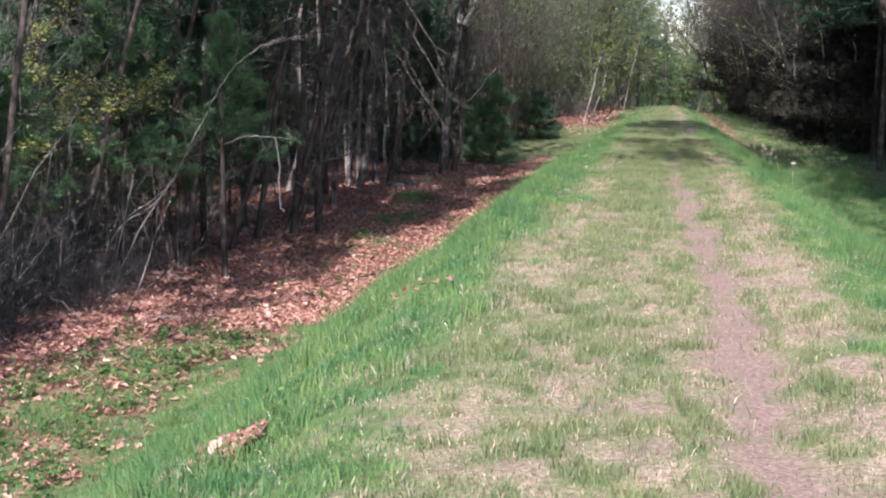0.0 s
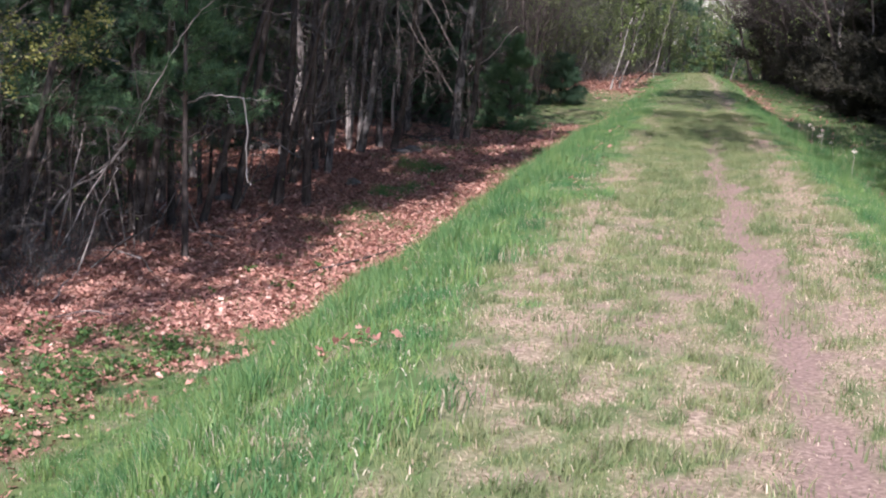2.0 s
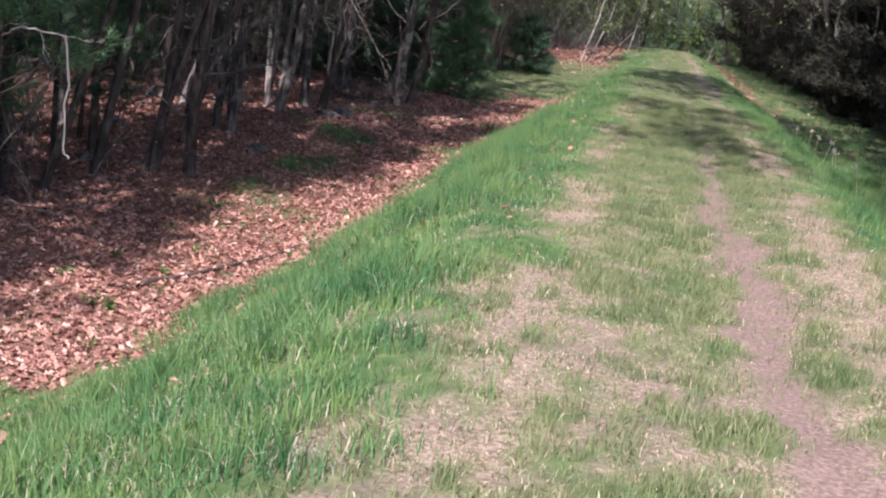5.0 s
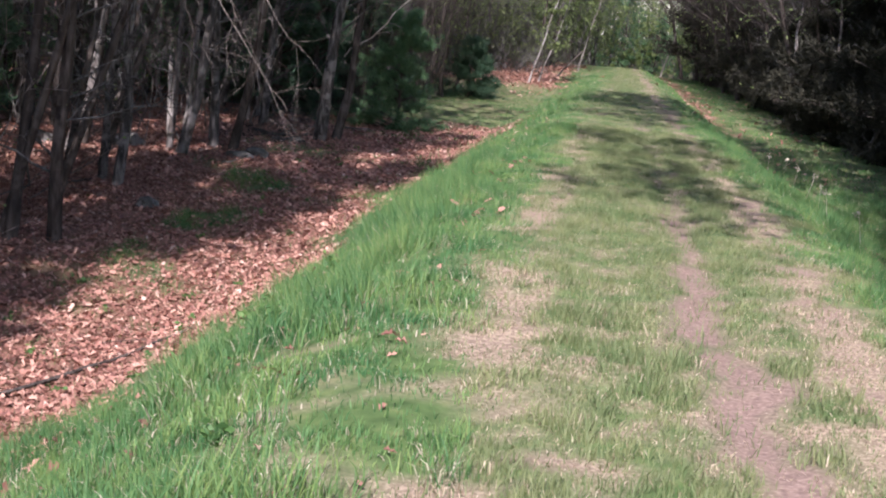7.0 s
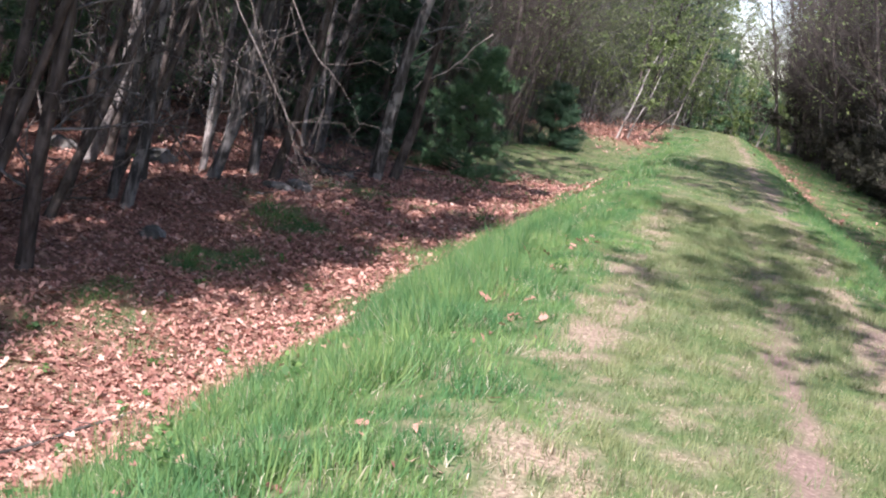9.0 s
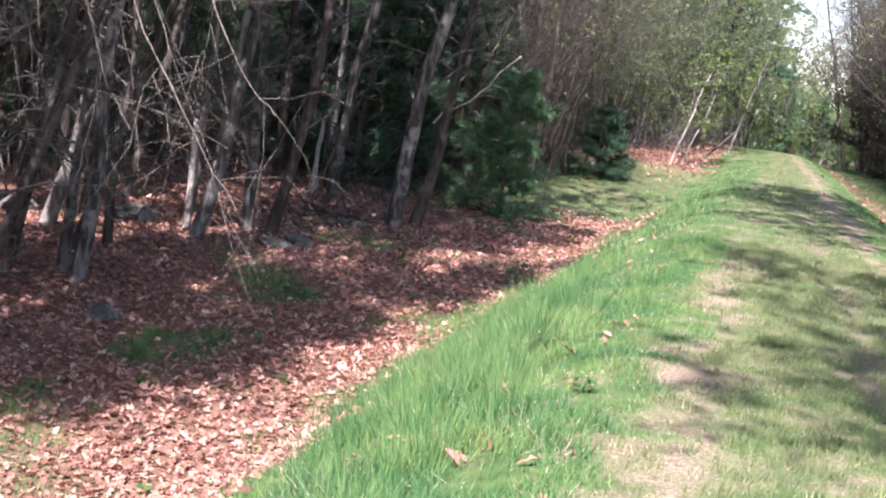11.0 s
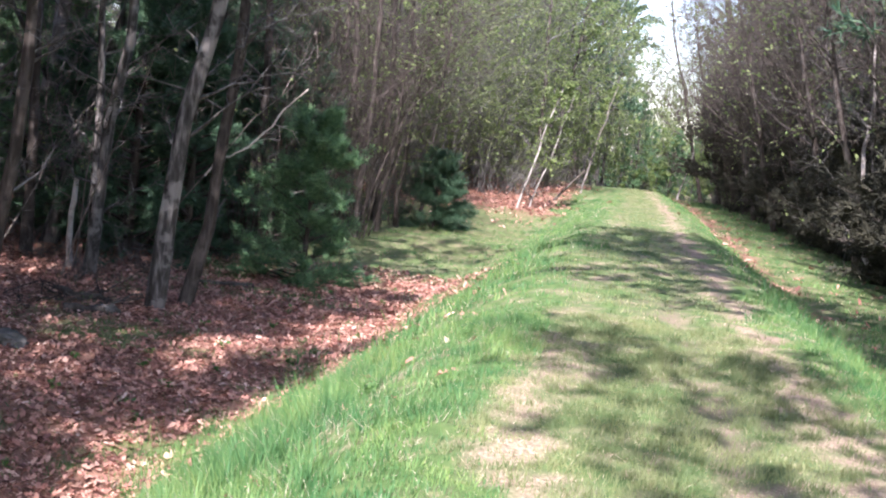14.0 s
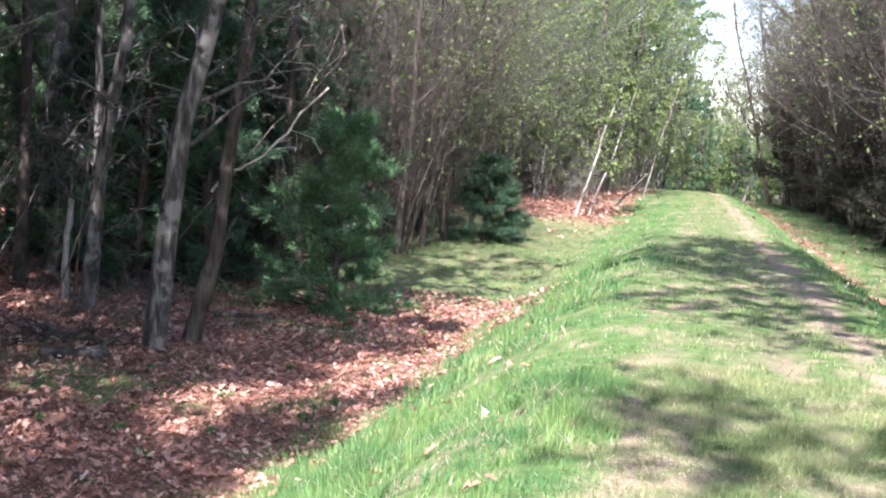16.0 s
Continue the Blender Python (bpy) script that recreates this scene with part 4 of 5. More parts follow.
thicket("edge_saplings", "thin pale leafless stems at the wood's edge", random_spots(120, (-11.5, -7.0, 11, 28), 541, lambda x, y: x < np.interp(y, [11, 16, 22, 28], [-7.9, -7.8, -7.1, -7.6])), 1.5, 5.0, 542, 7, 4, 1200, 0.03, bark=PALE_TWIG, spread=0.4)
thicket("inner_saplings", "thin pale saplings and twigs among the edge trees", random_spots(100, (-13, -6.6, 28, 46), 543, lambda x, y: x < np.interp(y, [28, 36, 46], [-7.4, -7.0, -6.6])), 1.2, 6.0, 544, 7, 4, 1500, 0.03, bark=PALE_TWIG, spread=0.35)
thicket("tall_thicket", "tall grey twiggy saplings beside the field", random_spots(140, (8.2, 12.5, 50, 92), 545, lambda x, y: x > np.interp(y, [50, 70, 92], [9.2, 8.4, 8.0])), 5.0, 11.0, 546, 10, 5, 9000, 0.05, thick=0.02, spread=0.2)
spread_copies(young, [(-8.0, 40.6), (-10.4, 39.6), (-12.6, 36.8), (-11.6, 40.2), (-9.2, 42.0), (-10.4, 42.6), (-12.8, 42.0), (-13.6, 38.6), (-8.6, 44.4), (-13.4, 33.6)], 547, 0.7, 1.1)
spread_copies(shrubs, [(-6.9, 37.0), (-6.2, 38.2), (-8.2, 38.4), (-6.0, 41.0)], 548, 0.35, 0.6)
thicket("undergrowth", "dense grey leafless saplings and twigs in the wood", random_spots(300, (-22, -7.4, 9, 56), 531, lambda x, y: wood_left(x - 0.2, y) & ((x < -11.5) | (y < 26) | (y > 42))), 1.5, 6.0, 532, 7, 3, 6000, 0.035)
thicket("edge_thicket", "dense grey brown twigs along the far wood edge", random_spots(270, (9, 18, 32, 100), 533, wood_right), 2.0, 7.5, 534, 8, 4, 7000, 0.05, thick=0.018)
thicket("spring_thicket", "dense saplings coming into yellow-green leaf", random_spots(340, (-16, 4, 56, 100), 535, far_left), 2.0, 8.0, 536, 8, 4, 52000, 0.055, thick=0.018)
thicket("far_thicket", "far saplings closing the end of the dike", random_spots(330, (-8, 24, 98, 122), 537, lambda x, y: y > 0), 3.0, 7.0, 538, 8, 4, 120000, 0.09, thick=0.03)

spread_copies(shrubs, scatter(20, (-10.5, -7.0, 13, 23), 0.7, 551, lambda x, y: x < np.interp(y, [13, 17, 23], [-7.6, -7.3, -7.0])), 552, 0.35, 0.62)

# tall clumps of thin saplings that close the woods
# bark darker than the grey clumps' stands in for the wood's shade
shade_clump = brush(12.0, 52.0, 8.0, 890, 16, 14, 300, 0.24, BARK_DARK, "sapling_clump", "clump of tall bare saplings with bark darkened for shade", "dark sapling clumps", leaf=0.04)
clumps = [brush(-12.0 - j, 34.0 + 5 * j, 7.5 + j, 860 + j, 15, 13, 700, 0.22, TWIG, "sapling_clump", "clump of tall thin grey saplings", "grey sapling clumps", leaf=0.04) for j in range(2)]
leafing = [brush(-5.5 - 2 * j, 60.0 + 3 * j, 8.0 + j, 870 + j, 15, 13, 9000, 0.26, TWIG, "sapling_clump", "clump of tall saplings coming into yellow-green leaf", "leafing sapling clumps", leaf=0.036) for j in range(2)]
spread_copies(clumps, scatter(60, (-21, -7.4, 13, 56), 1.2, 871, lambda x, y: wood_left(x - 0.2, y) and (x < -11 or y < 25 or y > 42)), 872, 0.6, 1.1)
spread_copies([shade_clump], [(-4.7, 46.6), (-4.4, 49.6), (-5.3, 49.0), (-5.4, 43.2), (-5.0, 45.2), (-5.9, 41.8), (-5.6, 46.8), (-4.9, 48.0), (-6.3, 45.4), (-6.2, 47.6)], 885, 0.65, 0.95)
spread_copies(clumps[:1] + leafing, [(-6.3, 49.5), (-5.4, 51.5), (-6.4, 53.0), (-5.2, 54.4), (-4.6, 56.6), (-5.8, 57.0), (-4.2, 59.0), (-5.2, 60.6), (-3.2, 60.2), (-3.6, 62.4), (-7.0, 51.0), (-7.2, 55.0)], 873, 0.8, 1.2)
spread_copies(leafing, scatter(64, (-14, 3.0, 58, 100), 1.5, 874, far_left), 875, 0.9, 1.5)
spread_copies(clumps[:1] + [shade_clump, shade_clump], scatter(80, (7.4, 16, 34, 98), 1.2, 876, lambda x, y: wood_right(x + 0.2, y)), 877, 0.8, 1.5)
spread_copies(clumps[:1] + [shade_clump, shade_clump], scatter(54, (7.2, 11, 46, 92), 0.9, 878, lambda x, y: wood_right(x + 0.9, y)), 879, 1.0, 1.6)
# dark twig bark puts the wood edge's shade into the colour
arching = [broadleaf(7.4 + 0.3 * j, 53.0 + 5 * j, 12.5, 0.10, (-0.24, 0), BARK_DARK, 880 + j, 0.25, 0.34, 26, 9, 6, leaves=700, leaf=0.06, sides=7, label="grey twiggy tree arching over the dike", group="arching trees", split=False, twig=BARK_DARK) for j in range(2)]
for n, (x, y) in enumerate([(7.9, 62.5), (7.2, 66.0), (8.0, 69.5), (7.4, 73.0), (7.9, 76.5), (7.4, 87.0), (8.6, 54.5), (8.8, 60.0), (8.4, 49.0), (7.0, 93.0)]):
    copy_thing(arching[n % 2], pose(x, y, gz(x, y) - 0.05, 0, 0, -28 + 37 * n % 61) @ Matrix.Scale(0.95 + 0.04 * (n % 5), 4))
spread_copies(leafy_trees, scatter(16, (0, 12, 104, 140), 2.6, 883, lambda x, y: 0.02 * y < x < 0.085 * y), 884, 0.6, 0.85)
spread_copies(pines[:1], [(-0.6, 84.0), (-2.6, 90.0)], 882, 0.95, 1.05)
spread_copies(young, [(3.2, 99.0), (5.6, 103.0), (7.4, 106.0), (4.4, 108.0), (9.0, 103.0), (2.0, 105.0), (6.4, 112.0)], 886, 1.0, 1.35)


# ---- single branches, stones and small plants ----
def rod(name, pts, r0, r1, material, sides=6, seed=0, twigs=0):
    """A bent stick through the given points, with side twigs."""
    rng = np.random.default_rng(seed)
    p = np.array(pts, float)
    k = 4 * (len(p) - 1) + 1
    t = np.linspace(0, len(p) - 1, k)
    q = np.stack([np.interp(t, np.arange(len(p)), p[:, c]) for c in range(3)], 1)
    q[1:-1] = 0.5 * q[1:-1] + 0.25 * (q[:-2] + q[2:])
    q[1:-1] += rng.normal(0, 0.012, q[1:-1].shape)
    pieces = [tubes(q[None], np.linspace(r0, r1, k)[None] * rng.uniform(0.85, 1.15, (1, k)), sides)]
    if twigs:
        length = np.linalg.norm(p[-1] - p[0])
        w = np.zeros(twigs, int)
        s = along(q[None], w, rng.uniform(0.3, 1, twigs))
        d = unit(unit(p[-1] - p[0])[None] + rng.normal(0, 0.7, (twigs, 3)))
        two = arcs(s, d, length * rng.uniform(0.08, 0.28, twigs), -0.15, 4, rng, 0.06)
        pieces.append(tubes(two, np.broadcast_to(np.linspace(0.5, 0.2, 4) * max(r1, 0.005), (twigs, 4)), 3))
        v = np.repeat(np.arange(twigs), 3)
        s = along(two, v, rng.uniform(0.2, 1, len(v)))
        three = arcs(s, unit(d[v] + rng.normal(0, 0.7, (len(v), 3))), length * rng.uniform(0.03, 0.12, len(v)), -0.15, 3, rng, 0.06)
        pieces.append(tubes(three, np.broadcast_to(np.array([0.35, 0.25, 0.15]) * max(r1, 0.005), (len(v), 3)), 3))
    v, f = joined(pieces)
    return build(name, v, f, material, None, True)


def stick(pts, r0, r1, label, seed, material=None, twigs=3, name="dead_branch", group="dead branches"):
    base = np.array(pts[0], float)
    ob = new(name, rod(name, np.array(pts, float) - base, r0, r1, material or DEAD, 6, seed, twigs))
    ob.matrix_basis = pose(*base)
    return tagged(ob, label, "branch", group)


LEANING = "bleached dead branch leaning in the undergrowth"
stick([(-9.39, 20.0, -1.75), (-8.8, 20.0, 0.0), (-8.55, 20.0, 0.35)], 0.016, 0.008, LEANING, 601)
stick([(-8.55, 19.5, -1.8), (-8.18, 19.5, -0.5), (-8.1, 19.5, -0.1)], 0.014, 0.007, LEANING, 602)
stick([(-8.25, 18.9, -1.86), (-7.63, 18.9, -0.72), (-7.23, 18.9, -0.25), (-6.97, 18.9, 0.26), (-6.71, 18.9, 0.71), (-6.42, 18.9, 1.2), (-6.13, 18.9, 1.65), (-5.87, 18.9, 1.87), (-5.44, 18.9, 2.07)], 0.013, 0.005, "long bleached dead branch arching out of the undergrowth", 603, twigs=10)
stick([(-9.0, 17.0, -1.85), (-8.68, 17.0, -0.82), (-8.39, 17.0, -0.07), (-8.28, 17.0, 0.49), (-8.12, 17.0, 0.86)], 0.016, 0.007, LEANING, 612)
stick([(-8.9, 19.2, -1.86), (-8.13, 19.2, -0.83), (-7.75, 19.2, -0.67), (-7.44, 19.2, -0.37), (-7.17, 19.2, 0.01), (-7.0, 19.2, 0.38)], 0.02, 0.008, LEANING, 613, twigs=6)
stick([(-9.75, 19.0, -1.8), (-9.5, 19.0, -0.6), (-9.15, 19.0, 0.78)], 0.016, 0.007, LEANING, 605)
stick([(-7.5, 18.0, -1.88), (-7.08, 18.0, -0.79), (-6.9, 18.05, -0.4)], 0.013, 0.006, LEANING, 606)
stick([(-8.9, 20.3, -1.85), (-8.65, 20.2, -0.95), (-7.91, 20.0, -0.57), (-7.52, 20.0, -0.14)], 0.016, 0.006, LEANING, 607, twigs=6)
stick([(-10.05, 24.0, -1.85), (-10.0, 24.0, -1.1), (-9.92, 24.0, -0.4)], 0.09, 0.075, "broken pale stump of a dead tree", 608, twigs=0, name="snag", group="snags")
stick([(-7.35, 32.4, -1.45), (-7.38, 32.4, -0.5), (-7.42, 32.4, 0.3)], 0.05, 0.035, "thin pale dead trunk broken off short", 609, twigs=0, name="snag", group="snags")
stick([(-7.4, 37.9, -1.4), (-7.4, 37.9, -0.6), (-7.38, 37.9, 0.1)], 0.06, 0.04, "thin pale dead trunk broken off short", 610, twigs=0, name="snag", group="snags")
stick([(-0.95, 60.5, -0.55), (-0.45, 60.5, 0.1), (0.1, 60.5, 0.75)], 0.05, 0.03, "dark dead stem leaning on the leafy bank", 611, BARK_DARK, 0)
for n, (ax, ay, bx, by) in enumerate([(-7.6, 28.2, -6.9, 27.6), (-6.0, 31.2, -5.4, 30.6), (-8.3, 26.6, -7.5, 26.9), (-5.9, 34.6, -5.2, 35.1), (-9.3, 30.1, -8.3, 29.4)]):
    stick([(ax, ay, gz(ax, ay) + 0.02), ((ax + bx) / 2, (ay + by) / 2, gz((ax + bx) / 2, (ay + by) / 2) + 0.12), (bx, by, gz(bx, by) + 0.28)], 0.016, 0.008, "fallen dead branch lying in the leaves", 620 + n, TWIG, 5, "fallen_branch", "fallen branches")
brush(-6.3, 35.5, 1.05, 650, 22, 6, 0, 1.7, BARK_DARK, "branch_heap", "dark tangled heap of dead branches under the trees", "branch heaps")
brush(-6.9, 34.6, 0.8, 651, 16, 6, 0, 1.8, BARK_DARK, "branch_heap", "dark tangled heap of dead branches under the trees", "branch heaps")
for n, (ax, ay, bx, by, r) in enumerate([(-6.0, 34.6, -5.35, 34.85, 0.075), (-6.7, 35.9, -5.75, 35.5, 0.06), (-5.35, 37.6, -4.6, 38.2, 0.05)]):
    stick([(ax, ay, gz(ax, ay) + r * 0.6), ((ax + bx) / 2, (ay + by) / 2, gz((ax + bx) / 2, (ay + by) / 2) + r * 0.7), (bx, by, gz(bx, by) + r * 0.6)], r, r * 0.8, "short dark rotting log half sunk in leaves", 652 + n, BARK_DARK, 0, "log", "rotting logs")
srng = np.random.default_rng(670)
for n, (x, y) in enumerate(scatter(26, (-10.0, -6.4, 15.0, 23.0), 0.45, 671)):
    a, ln, up = srng.uniform(0, 6.28), srng.uniform(0.5, 1.4), srng.uniform(0.1, 0.8)
    z = gz(x, y)
    stick([(x, y, z), (x + 0.5 * ln * math.cos(a), y + 0.3 * ln * math.sin(a), z + 0.55 * up * ln + 0.05), (x + ln * math.cos(a), y + 0.6 * ln * math.sin(a), z + up * ln)], srng.uniform(0.008, 0.02), 0.004, "grey dead stick propped in the undergrowth", 672 + n, (DEAD, PALE_TWIG, TWIG)[n % 3], 5, "dead_stick", "dead sticks")
# long dark stick across the sunny leaves
line = [(-4.75, 18.6), (-4.25, 19.5), (-3.85, 20.6), (-3.45, 21.7)]
stick([(a, b, gz(a, b) + 0.035) for a, b in line], 0.022, 0.012, "long dark fallen branch lying on the leaf litter", 630, BARK_DARK, 2, "fallen_branch", "fallen branches")

# bare hanging limbs over the leaves, and a broken one on the leaning tree
def hanging(tree_xy, curves, seed):
    ob = thing("tree", "bare tree with pale branches hanging over the leaves", "tree", tree_xy[0], tree_xy[1], EDGE)
    rng = np.random.default_rng(seed)
    p, rad = stem(rng, 11, 0.075, (0.06, 0), 0.03)
    v, f = round_trunk(p, rad, 9, rng)
    part("trunk", build("trunk", v, f, BARK_DARK, None, True), ob)
    base = np.array([tree_xy[0], tree_xy[1], gz(*tree_xy)])
    for n, (root, pts) in enumerate(curves):
        start = along(p, np.zeros(1, int), np.array([root]))[0]
        q = np.array(pts) - base
        mid_way = start * 0.35 + q[0] * 0.65 + np.array([0, 0, 0.35])
        part("limb", rod("limb", [start, mid_way, *q], 0.008, 0.003, PALE_TWIG, 5, seed + n, 6), ob, "pale hanging limb")


hanging((-6.8, 24.8), [(0.50, [(-4.6, 24.0, 1.6), (-4.37, 24.0, 1.03), (-4.13, 24.0, 0.69)]), (0.55, [(-4.0, 23.8, 1.3), (-3.59, 23.8, 0.75), (-3.21, 23.8, 0.31)]),
    (0.62, [(-3.75, 24.1, 1.7), (-3.4, 24.1, 1.15), (-3.15, 24.1, 0.95)]),
    (0.58, [(-4.95, 24.3, 2.3), (-4.9, 24.3, 1.75), (-4.5, 24.3, 1.55), (-4.3, 24.3, 0.95)]), (0.64, [(-4.5, 24.0, 2.4), (-4.2, 24.0, 1.9), (-3.9, 24.0, 1.2)]), (0.66, [(-5.2, 23.7, 2.6), (-4.85, 23.6, 2.1), (-4.6, 23.5, 1.3)]),
    (0.70, [(-4.0, 23.9, 2.6), (-3.7, 23.9, 2.2), (-3.45, 23.9, 1.6)]), (0.54, [(-5.4, 24.2, 1.9), (-5.15, 24.2, 1.4), (-5.0, 24.2, 0.8)])], 641)
stick([(-5.05, 36.75, 0.45), (-4.92, 36.8, 0.67), (-4.61, 36.9, 0.83), (-4.25, 37.0, 1.2), (-4.11, 37.0, 1.47), (-3.79, 37.0, 1.8)], 0.018, 0.012, "bleached crooked dead branch sticking out over the young pine", 661, DEAD, 3)
stick([(-4.62, 35.8, 3.05), (-4.35, 35.75, 3.5), (-4.1, 35.7, 4.1)], 0.06, 0.04, "pale broken limb stub on the leaning tree", 662, DEAD, 1)


# a young pine with a dead limb hooked over, and a sapling with leafy boughs
hook = conifer(-6.55, 19.5, 4.4, 0.05, 214, 0.42, 0.34, 9, 5, 8, 20, 0.13, 0.010, BRIGHT_NEEDLE, label="airy young white pine with a dead limb hanging", group="young pines")
part("limb", rod("limb", [(0.05, 0, 2.25), (0.55, -0.7, 2.4), (0.93, -1.05, 2.45), (1.24, -1.05, 2.4)], 0.012, 0.008, DEAD, 5, 215, 3), hook, "bleached dead limb")
part("limb", rod("limb", [(1.22, -1.05, 2.42), (1.28, -1.05, 1.95), (1.27, -1.05, 1.35), (1.34, -1.05, 1.26)], 0.012, 0.010, DEAD, 5, 216), hook, "pale broken limb hanging straight down")


def leafing_sapling(x, y, boughs, seed):
    rng = np.random.default_rng(seed)
    ob = thing("sapling", "thin sapling with sprays of yellow-green spring leaves", "tree", x, y, "leafing saplings")
    base = np.array([x, y, gz(x, y)])
    part("trunk", rod("trunk", [(0, 0, -0.1), (0.12, 0, 1.5), (0.2, -0.05, 2.6), (0.3, -0.05, 4.4)], 0.032, 0.012, BARK_DARK, 7, seed), ob)
    for n, pts in enumerate(boughs):
        q = np.array(pts, float) - base
        part("bough", rod("bough", q, 0.010, 0.004, TWIG, 5, seed + 1 + n, 8), ob)
        t = rng.uniform(0.1, 1, 330)
        c = along(q[None], np.zeros(330, int), t)
        knot = along(q[None], np.zeros(12, int), rng.uniform(0.15, 1, 12)) + rng.normal(0, 0.10, (12, 3))
        c = np.where(rng.uniform(0, 1, (330, 1)) < 0.7, knot[rng.integers(0, 12, 330)] + rng.normal(0, 0.055, (330, 3)), c + rng.normal(0, 0.06, (330, 3)))
        v, f = cards(c, 0.030, rng, 0.45, 0.5)
        part("foliage", build("foliage", v, f, SPRING_LEAF), ob, "young yellow-green leaves", "stuff")


leafing_sapling(-8.6, 16.3, [[(-8.4, 16.25, 1.6), (-8.12, 16.1, 1.7), (-7.8, 16.1, 1.36), (-7.35, 16.1, 0.91), (-7.2, 16.1, 0.72)], [(-8.45, 16.2, 1.0), (-7.9, 16.1, 0.98), (-7.35, 16.1, 0.91), (-7.04, 16.1, 1.12), (-6.69, 16.1, 1.14), (-5.99, 16.1, 1.05)],
    [(-7.0, 16.1, 1.12), (-6.69, 16.1, 1.2), (-6.45, 16.1, 1.45), (-6.17, 16.1, 1.68)], [(-8.48, 16.2, 0.5), (-8.1, 16.1, 0.6), (-7.8, 16.1, 0.5)], [(-7.7, 16.1, 1.25), (-7.4, 16.1, 1.4), (-6.95, 16.1, 1.35)], [(-8.3, 16.2, 1.7), (-8.0, 16.1, 2.1), (-7.5, 16.1, 2.4)]], 480)


# stones
def stone(x, y, w, d, h, seed):
    bm = bmesh.new()
    bmesh.ops.create_icosphere(bm, subdivisions=3, radius=1)
    off = Vector((seed * 3.1, seed * 1.7, 0))
    for v in bm.verts:
        n = noise.noise(v.co * 1.3 + off) * 0.42 + noise.noise(v.co * 3.5 + off) * 0.16
        v.co = v.co * (1 + n)
        v.co = Vector((v.co.x * w / 2, v.co.y * d / 2, max(v.co.z, -0.35) * h * 0.8))
    me = bpy.data.meshes.new("stone")
    bm.to_mesh(me)
    bm.free()
    me.materials.append(STONE)
    ob = new("stone", me)
    ob.matrix_basis = pose(x, y, gz(x, y) + 0.03, 0, 0, seed * 47)
    tagged(ob, "grey weathered field stone half sunk in fallen leaves", "stone", "woodland stones")


for n, (x, y, w, h) in enumerate([(-8.1, 32.2, 0.75, 0.26), (-6.05, 27.65, 0.42, 0.12), (-5.8, 32.8, 0.5, 0.15), (-6.0, 32.3, 0.55, 0.14), (-9.2, 31.0, 0.5, 0.2), (-5.5, 34.9, 0.35, 0.12), (-7.9, 25.0, 0.4, 0.15), (-8.9, 28.2, 0.45, 0.16)]):
    stone(x, y, w, w * 0.7, h, n + 1)


# small leafy plants
def herb(x, y, h, seed, label="small dark green leafy weed in the grass", spread=0.12, count=26, size=0.03, name="weed", group="weeds"):
    rng = np.random.default_rng(seed)
    ob = thing(name, label, "plant", x, y, group)
    n = 7
    a = rng.uniform(0, 2 * np.pi, n)
    way = unit(np.stack([np.cos(a) * 0.6, np.sin(a) * 0.6, np.ones(n)], 1))
    one = arcs(np.zeros((n, 3)), way, h * rng.uniform(0.6, 1.1, n), -0.1, 4, rng)
    v, f = tubes(one, np.broadcast_to(np.linspace(0.004, 0.002, 4), (n, 4)), 3)
    part("stalk", build("stalk", v, f, HERB), ob, "", "stuff")
    w = rng.integers(0, n, count)
    v, f = cards(along(one, w, rng.uniform(0.35, 1, count)) + rng.normal(0, spread * 0.2, (count, 3)), size, rng, 0.6)
    part("foliage", build("foliage", v, f, HERB), ob)
    return ob


herb(-1.95, 18.1, 0.30, 701)
herb(-2.3, 19.3, 0.22, 702)
herb(-1.75, 19.6, 0.2, 703)
herb(-4.5, 18.0, 0.16, 704, "bright green clump in the leaf litter", group="litter clumps")
for n, (x, y) in enumerate(scatter(90, (-6.5, -4.4, 8.5, 14.8), 0.2, 710)):
    herb(x, y, 0.16, 711 + n, "bright green broad-leaved weed among fallen leaves", 0.3, 40, 0.030, group="ditch weeds")
for n, (x, y) in enumerate(scatter(64, (-7.0, -2.4, 15.0, 40.0), 0.55, 760, lambda x, y: 2.4 < left_edge(y) - x < 5.0)):
    herb(x, y, 0.11, 761 + n, "small green sprout in the leaf litter", 0.12, 16, 0.03, group="litter clumps")
for n, (x, y) in enumerate(scatter(12, (-4.0, 3.2, 5.0, 30.0), 0.9, 800, lambda x, y: (left_edge(y) - 2.6 < x < left_edge(y) - 0.3) or right_edge(y) < x < right_edge(y) + 0.8)):
    herb(x, y, 0.12, 801 + n, size=0.022)

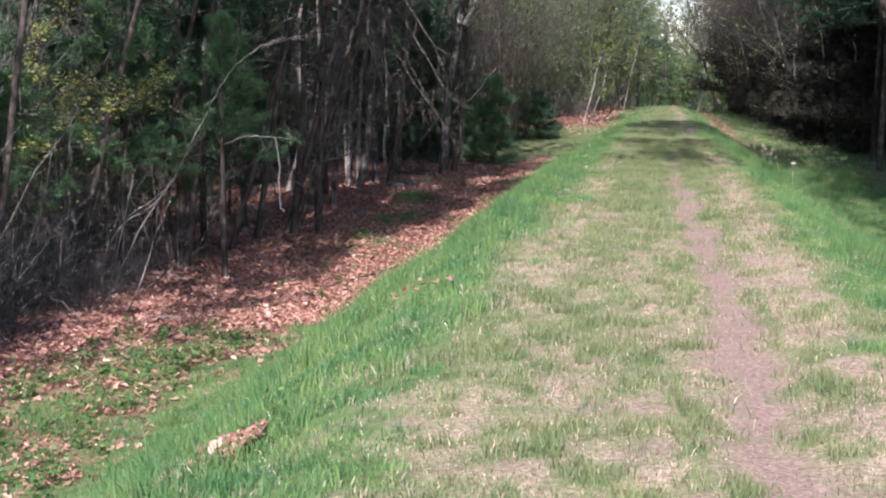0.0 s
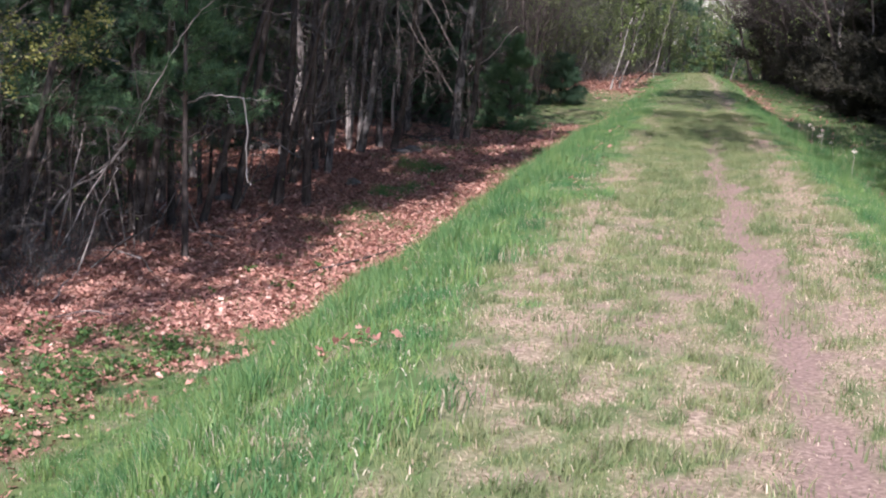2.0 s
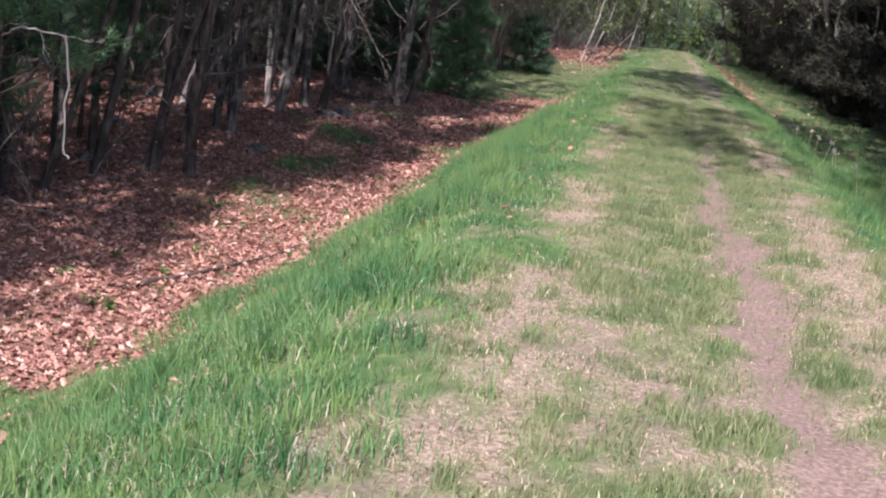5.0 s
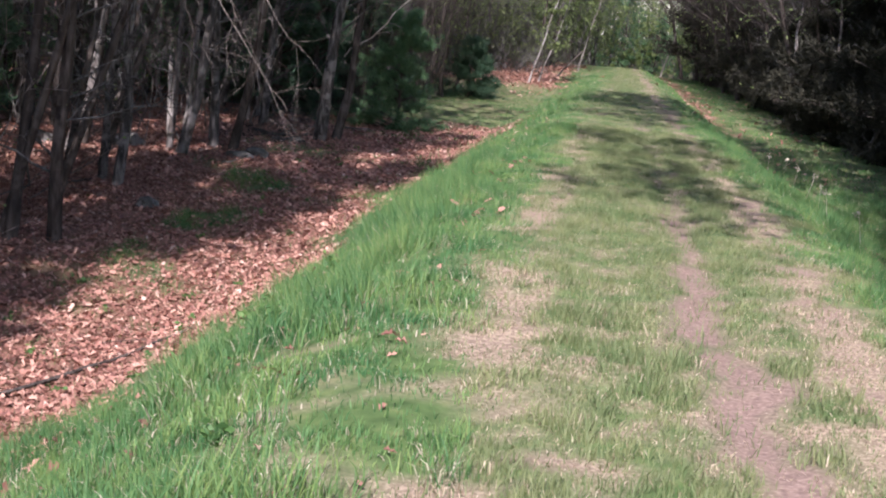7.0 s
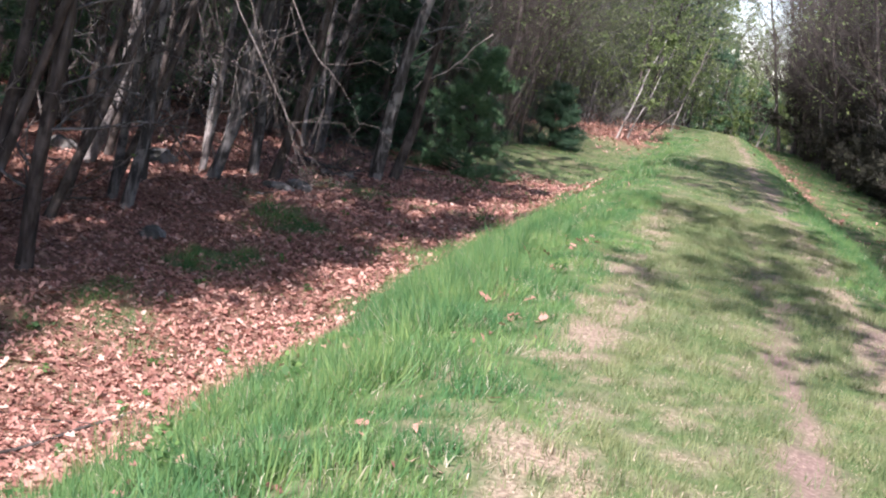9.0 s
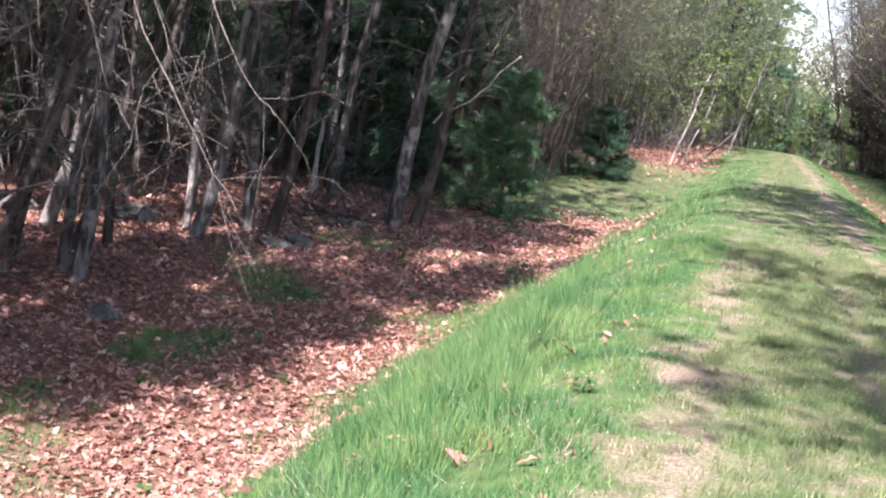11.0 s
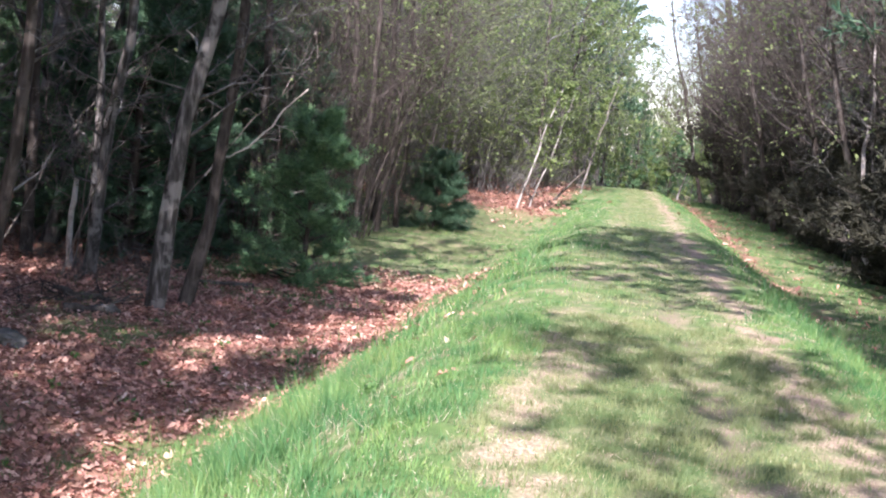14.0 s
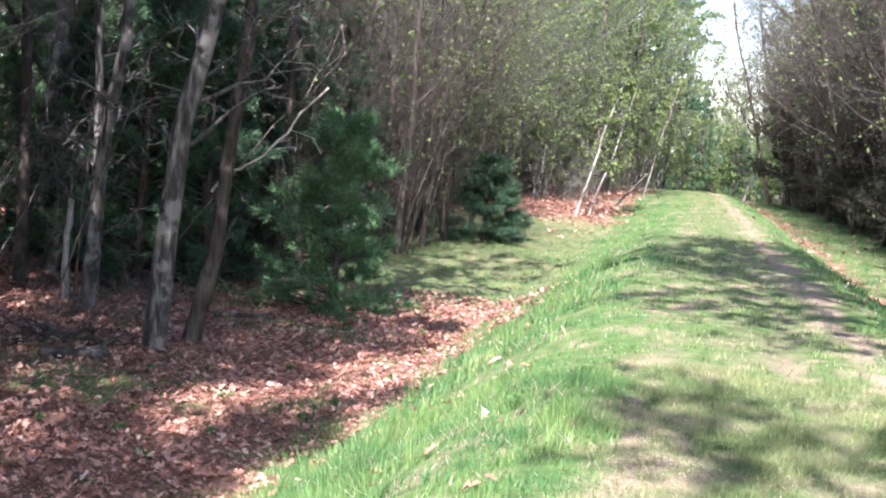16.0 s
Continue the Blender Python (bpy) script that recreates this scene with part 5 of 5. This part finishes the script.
# dry flower stalks on the right-hand slope
SEED_HEAD = leaf_material("dry_seed_heads", [(0, (0.45, 0.38, 0.27)), (1, (0.75, 0.70, 0.60))], 0.2)
for n, (x, y) in enumerate([(3.2, 28.6), (3.05, 25.9), (2.9, 24.6), (3.3, 30.2), (3.1, 27.2), (2.8, 22.5), (2.75, 20.5), (3.3, 31.6)]):
    rng = np.random.default_rng(840 + n)
    ob = thing("dry_stalk", "pale dry weed stalk with a seed head", "plant", x, y, "dry weed stalks")
    h = rng.uniform(0.3, 0.5)
    line = arcs(np.zeros((1, 3)), unit(np.array([[rng.normal(0, 0.15), rng.normal(0, 0.15), 1.0]])), np.array([h]), -0.03, 5, rng, 0.02)
    part("stalk", build("stalk", *tubes(line, np.linspace(0.004, 0.002, 5)[None], 4), SEED_HEAD), ob)
    v, f = cards(line[0, -1] + rng.normal(0, 0.02, (14, 3)), 0.018, rng)
    part("seed_head", build("seed_head", v, f, SEED_HEAD), ob, "", "stuff")


# leaf clumps caught in the slope grass
def leaf_pile(x, y, spread, count, seed, label="clump of dry fallen leaves caught in the grass"):
    rng = np.random.default_rng(seed)
    a, r = rng.uniform(0, 2 * np.pi, count), spread * np.sqrt(rng.uniform(0, 1, count))
    px, py = x + np.cos(a) * r * 1.4, y + np.sin(a) * r
    c = np.stack([px, py, ground_z(px, py) + rng.uniform(0.02, 0.09, count)], 1)
    tagged(new("leaf_pile", build("leaf_pile", *leaf_shapes(c, 0.024, rng), OAK_LEAF)), label, "leaves", "leaf piles", "stuff")


leaf_pile(-1.76, 4.92, 0.19, 340, 901)
leaf_pile(-1.55, 9.0, 0.12, 22, 902)
leaf_pile(-1.3, 8.7, 0.10, 16, 903)
leaf_pile(-1.5, 21.7, 0.14, 26, 904)
leaf_pile(-1.35, 24.3, 0.16, 30, 905)
leaf_pile(-3.1, 17.6, 0.28, 130, 906)
leaf_pile(-2.95, 18.4, 0.30, 160, 907)
leaf_pile(-2.7, 19.3, 0.25, 110, 909)
leaf_pile(-2.5, 20.2, 0.20, 70, 910)
leaf_pile(-1.9, 12.6, 0.10, 12, 908)
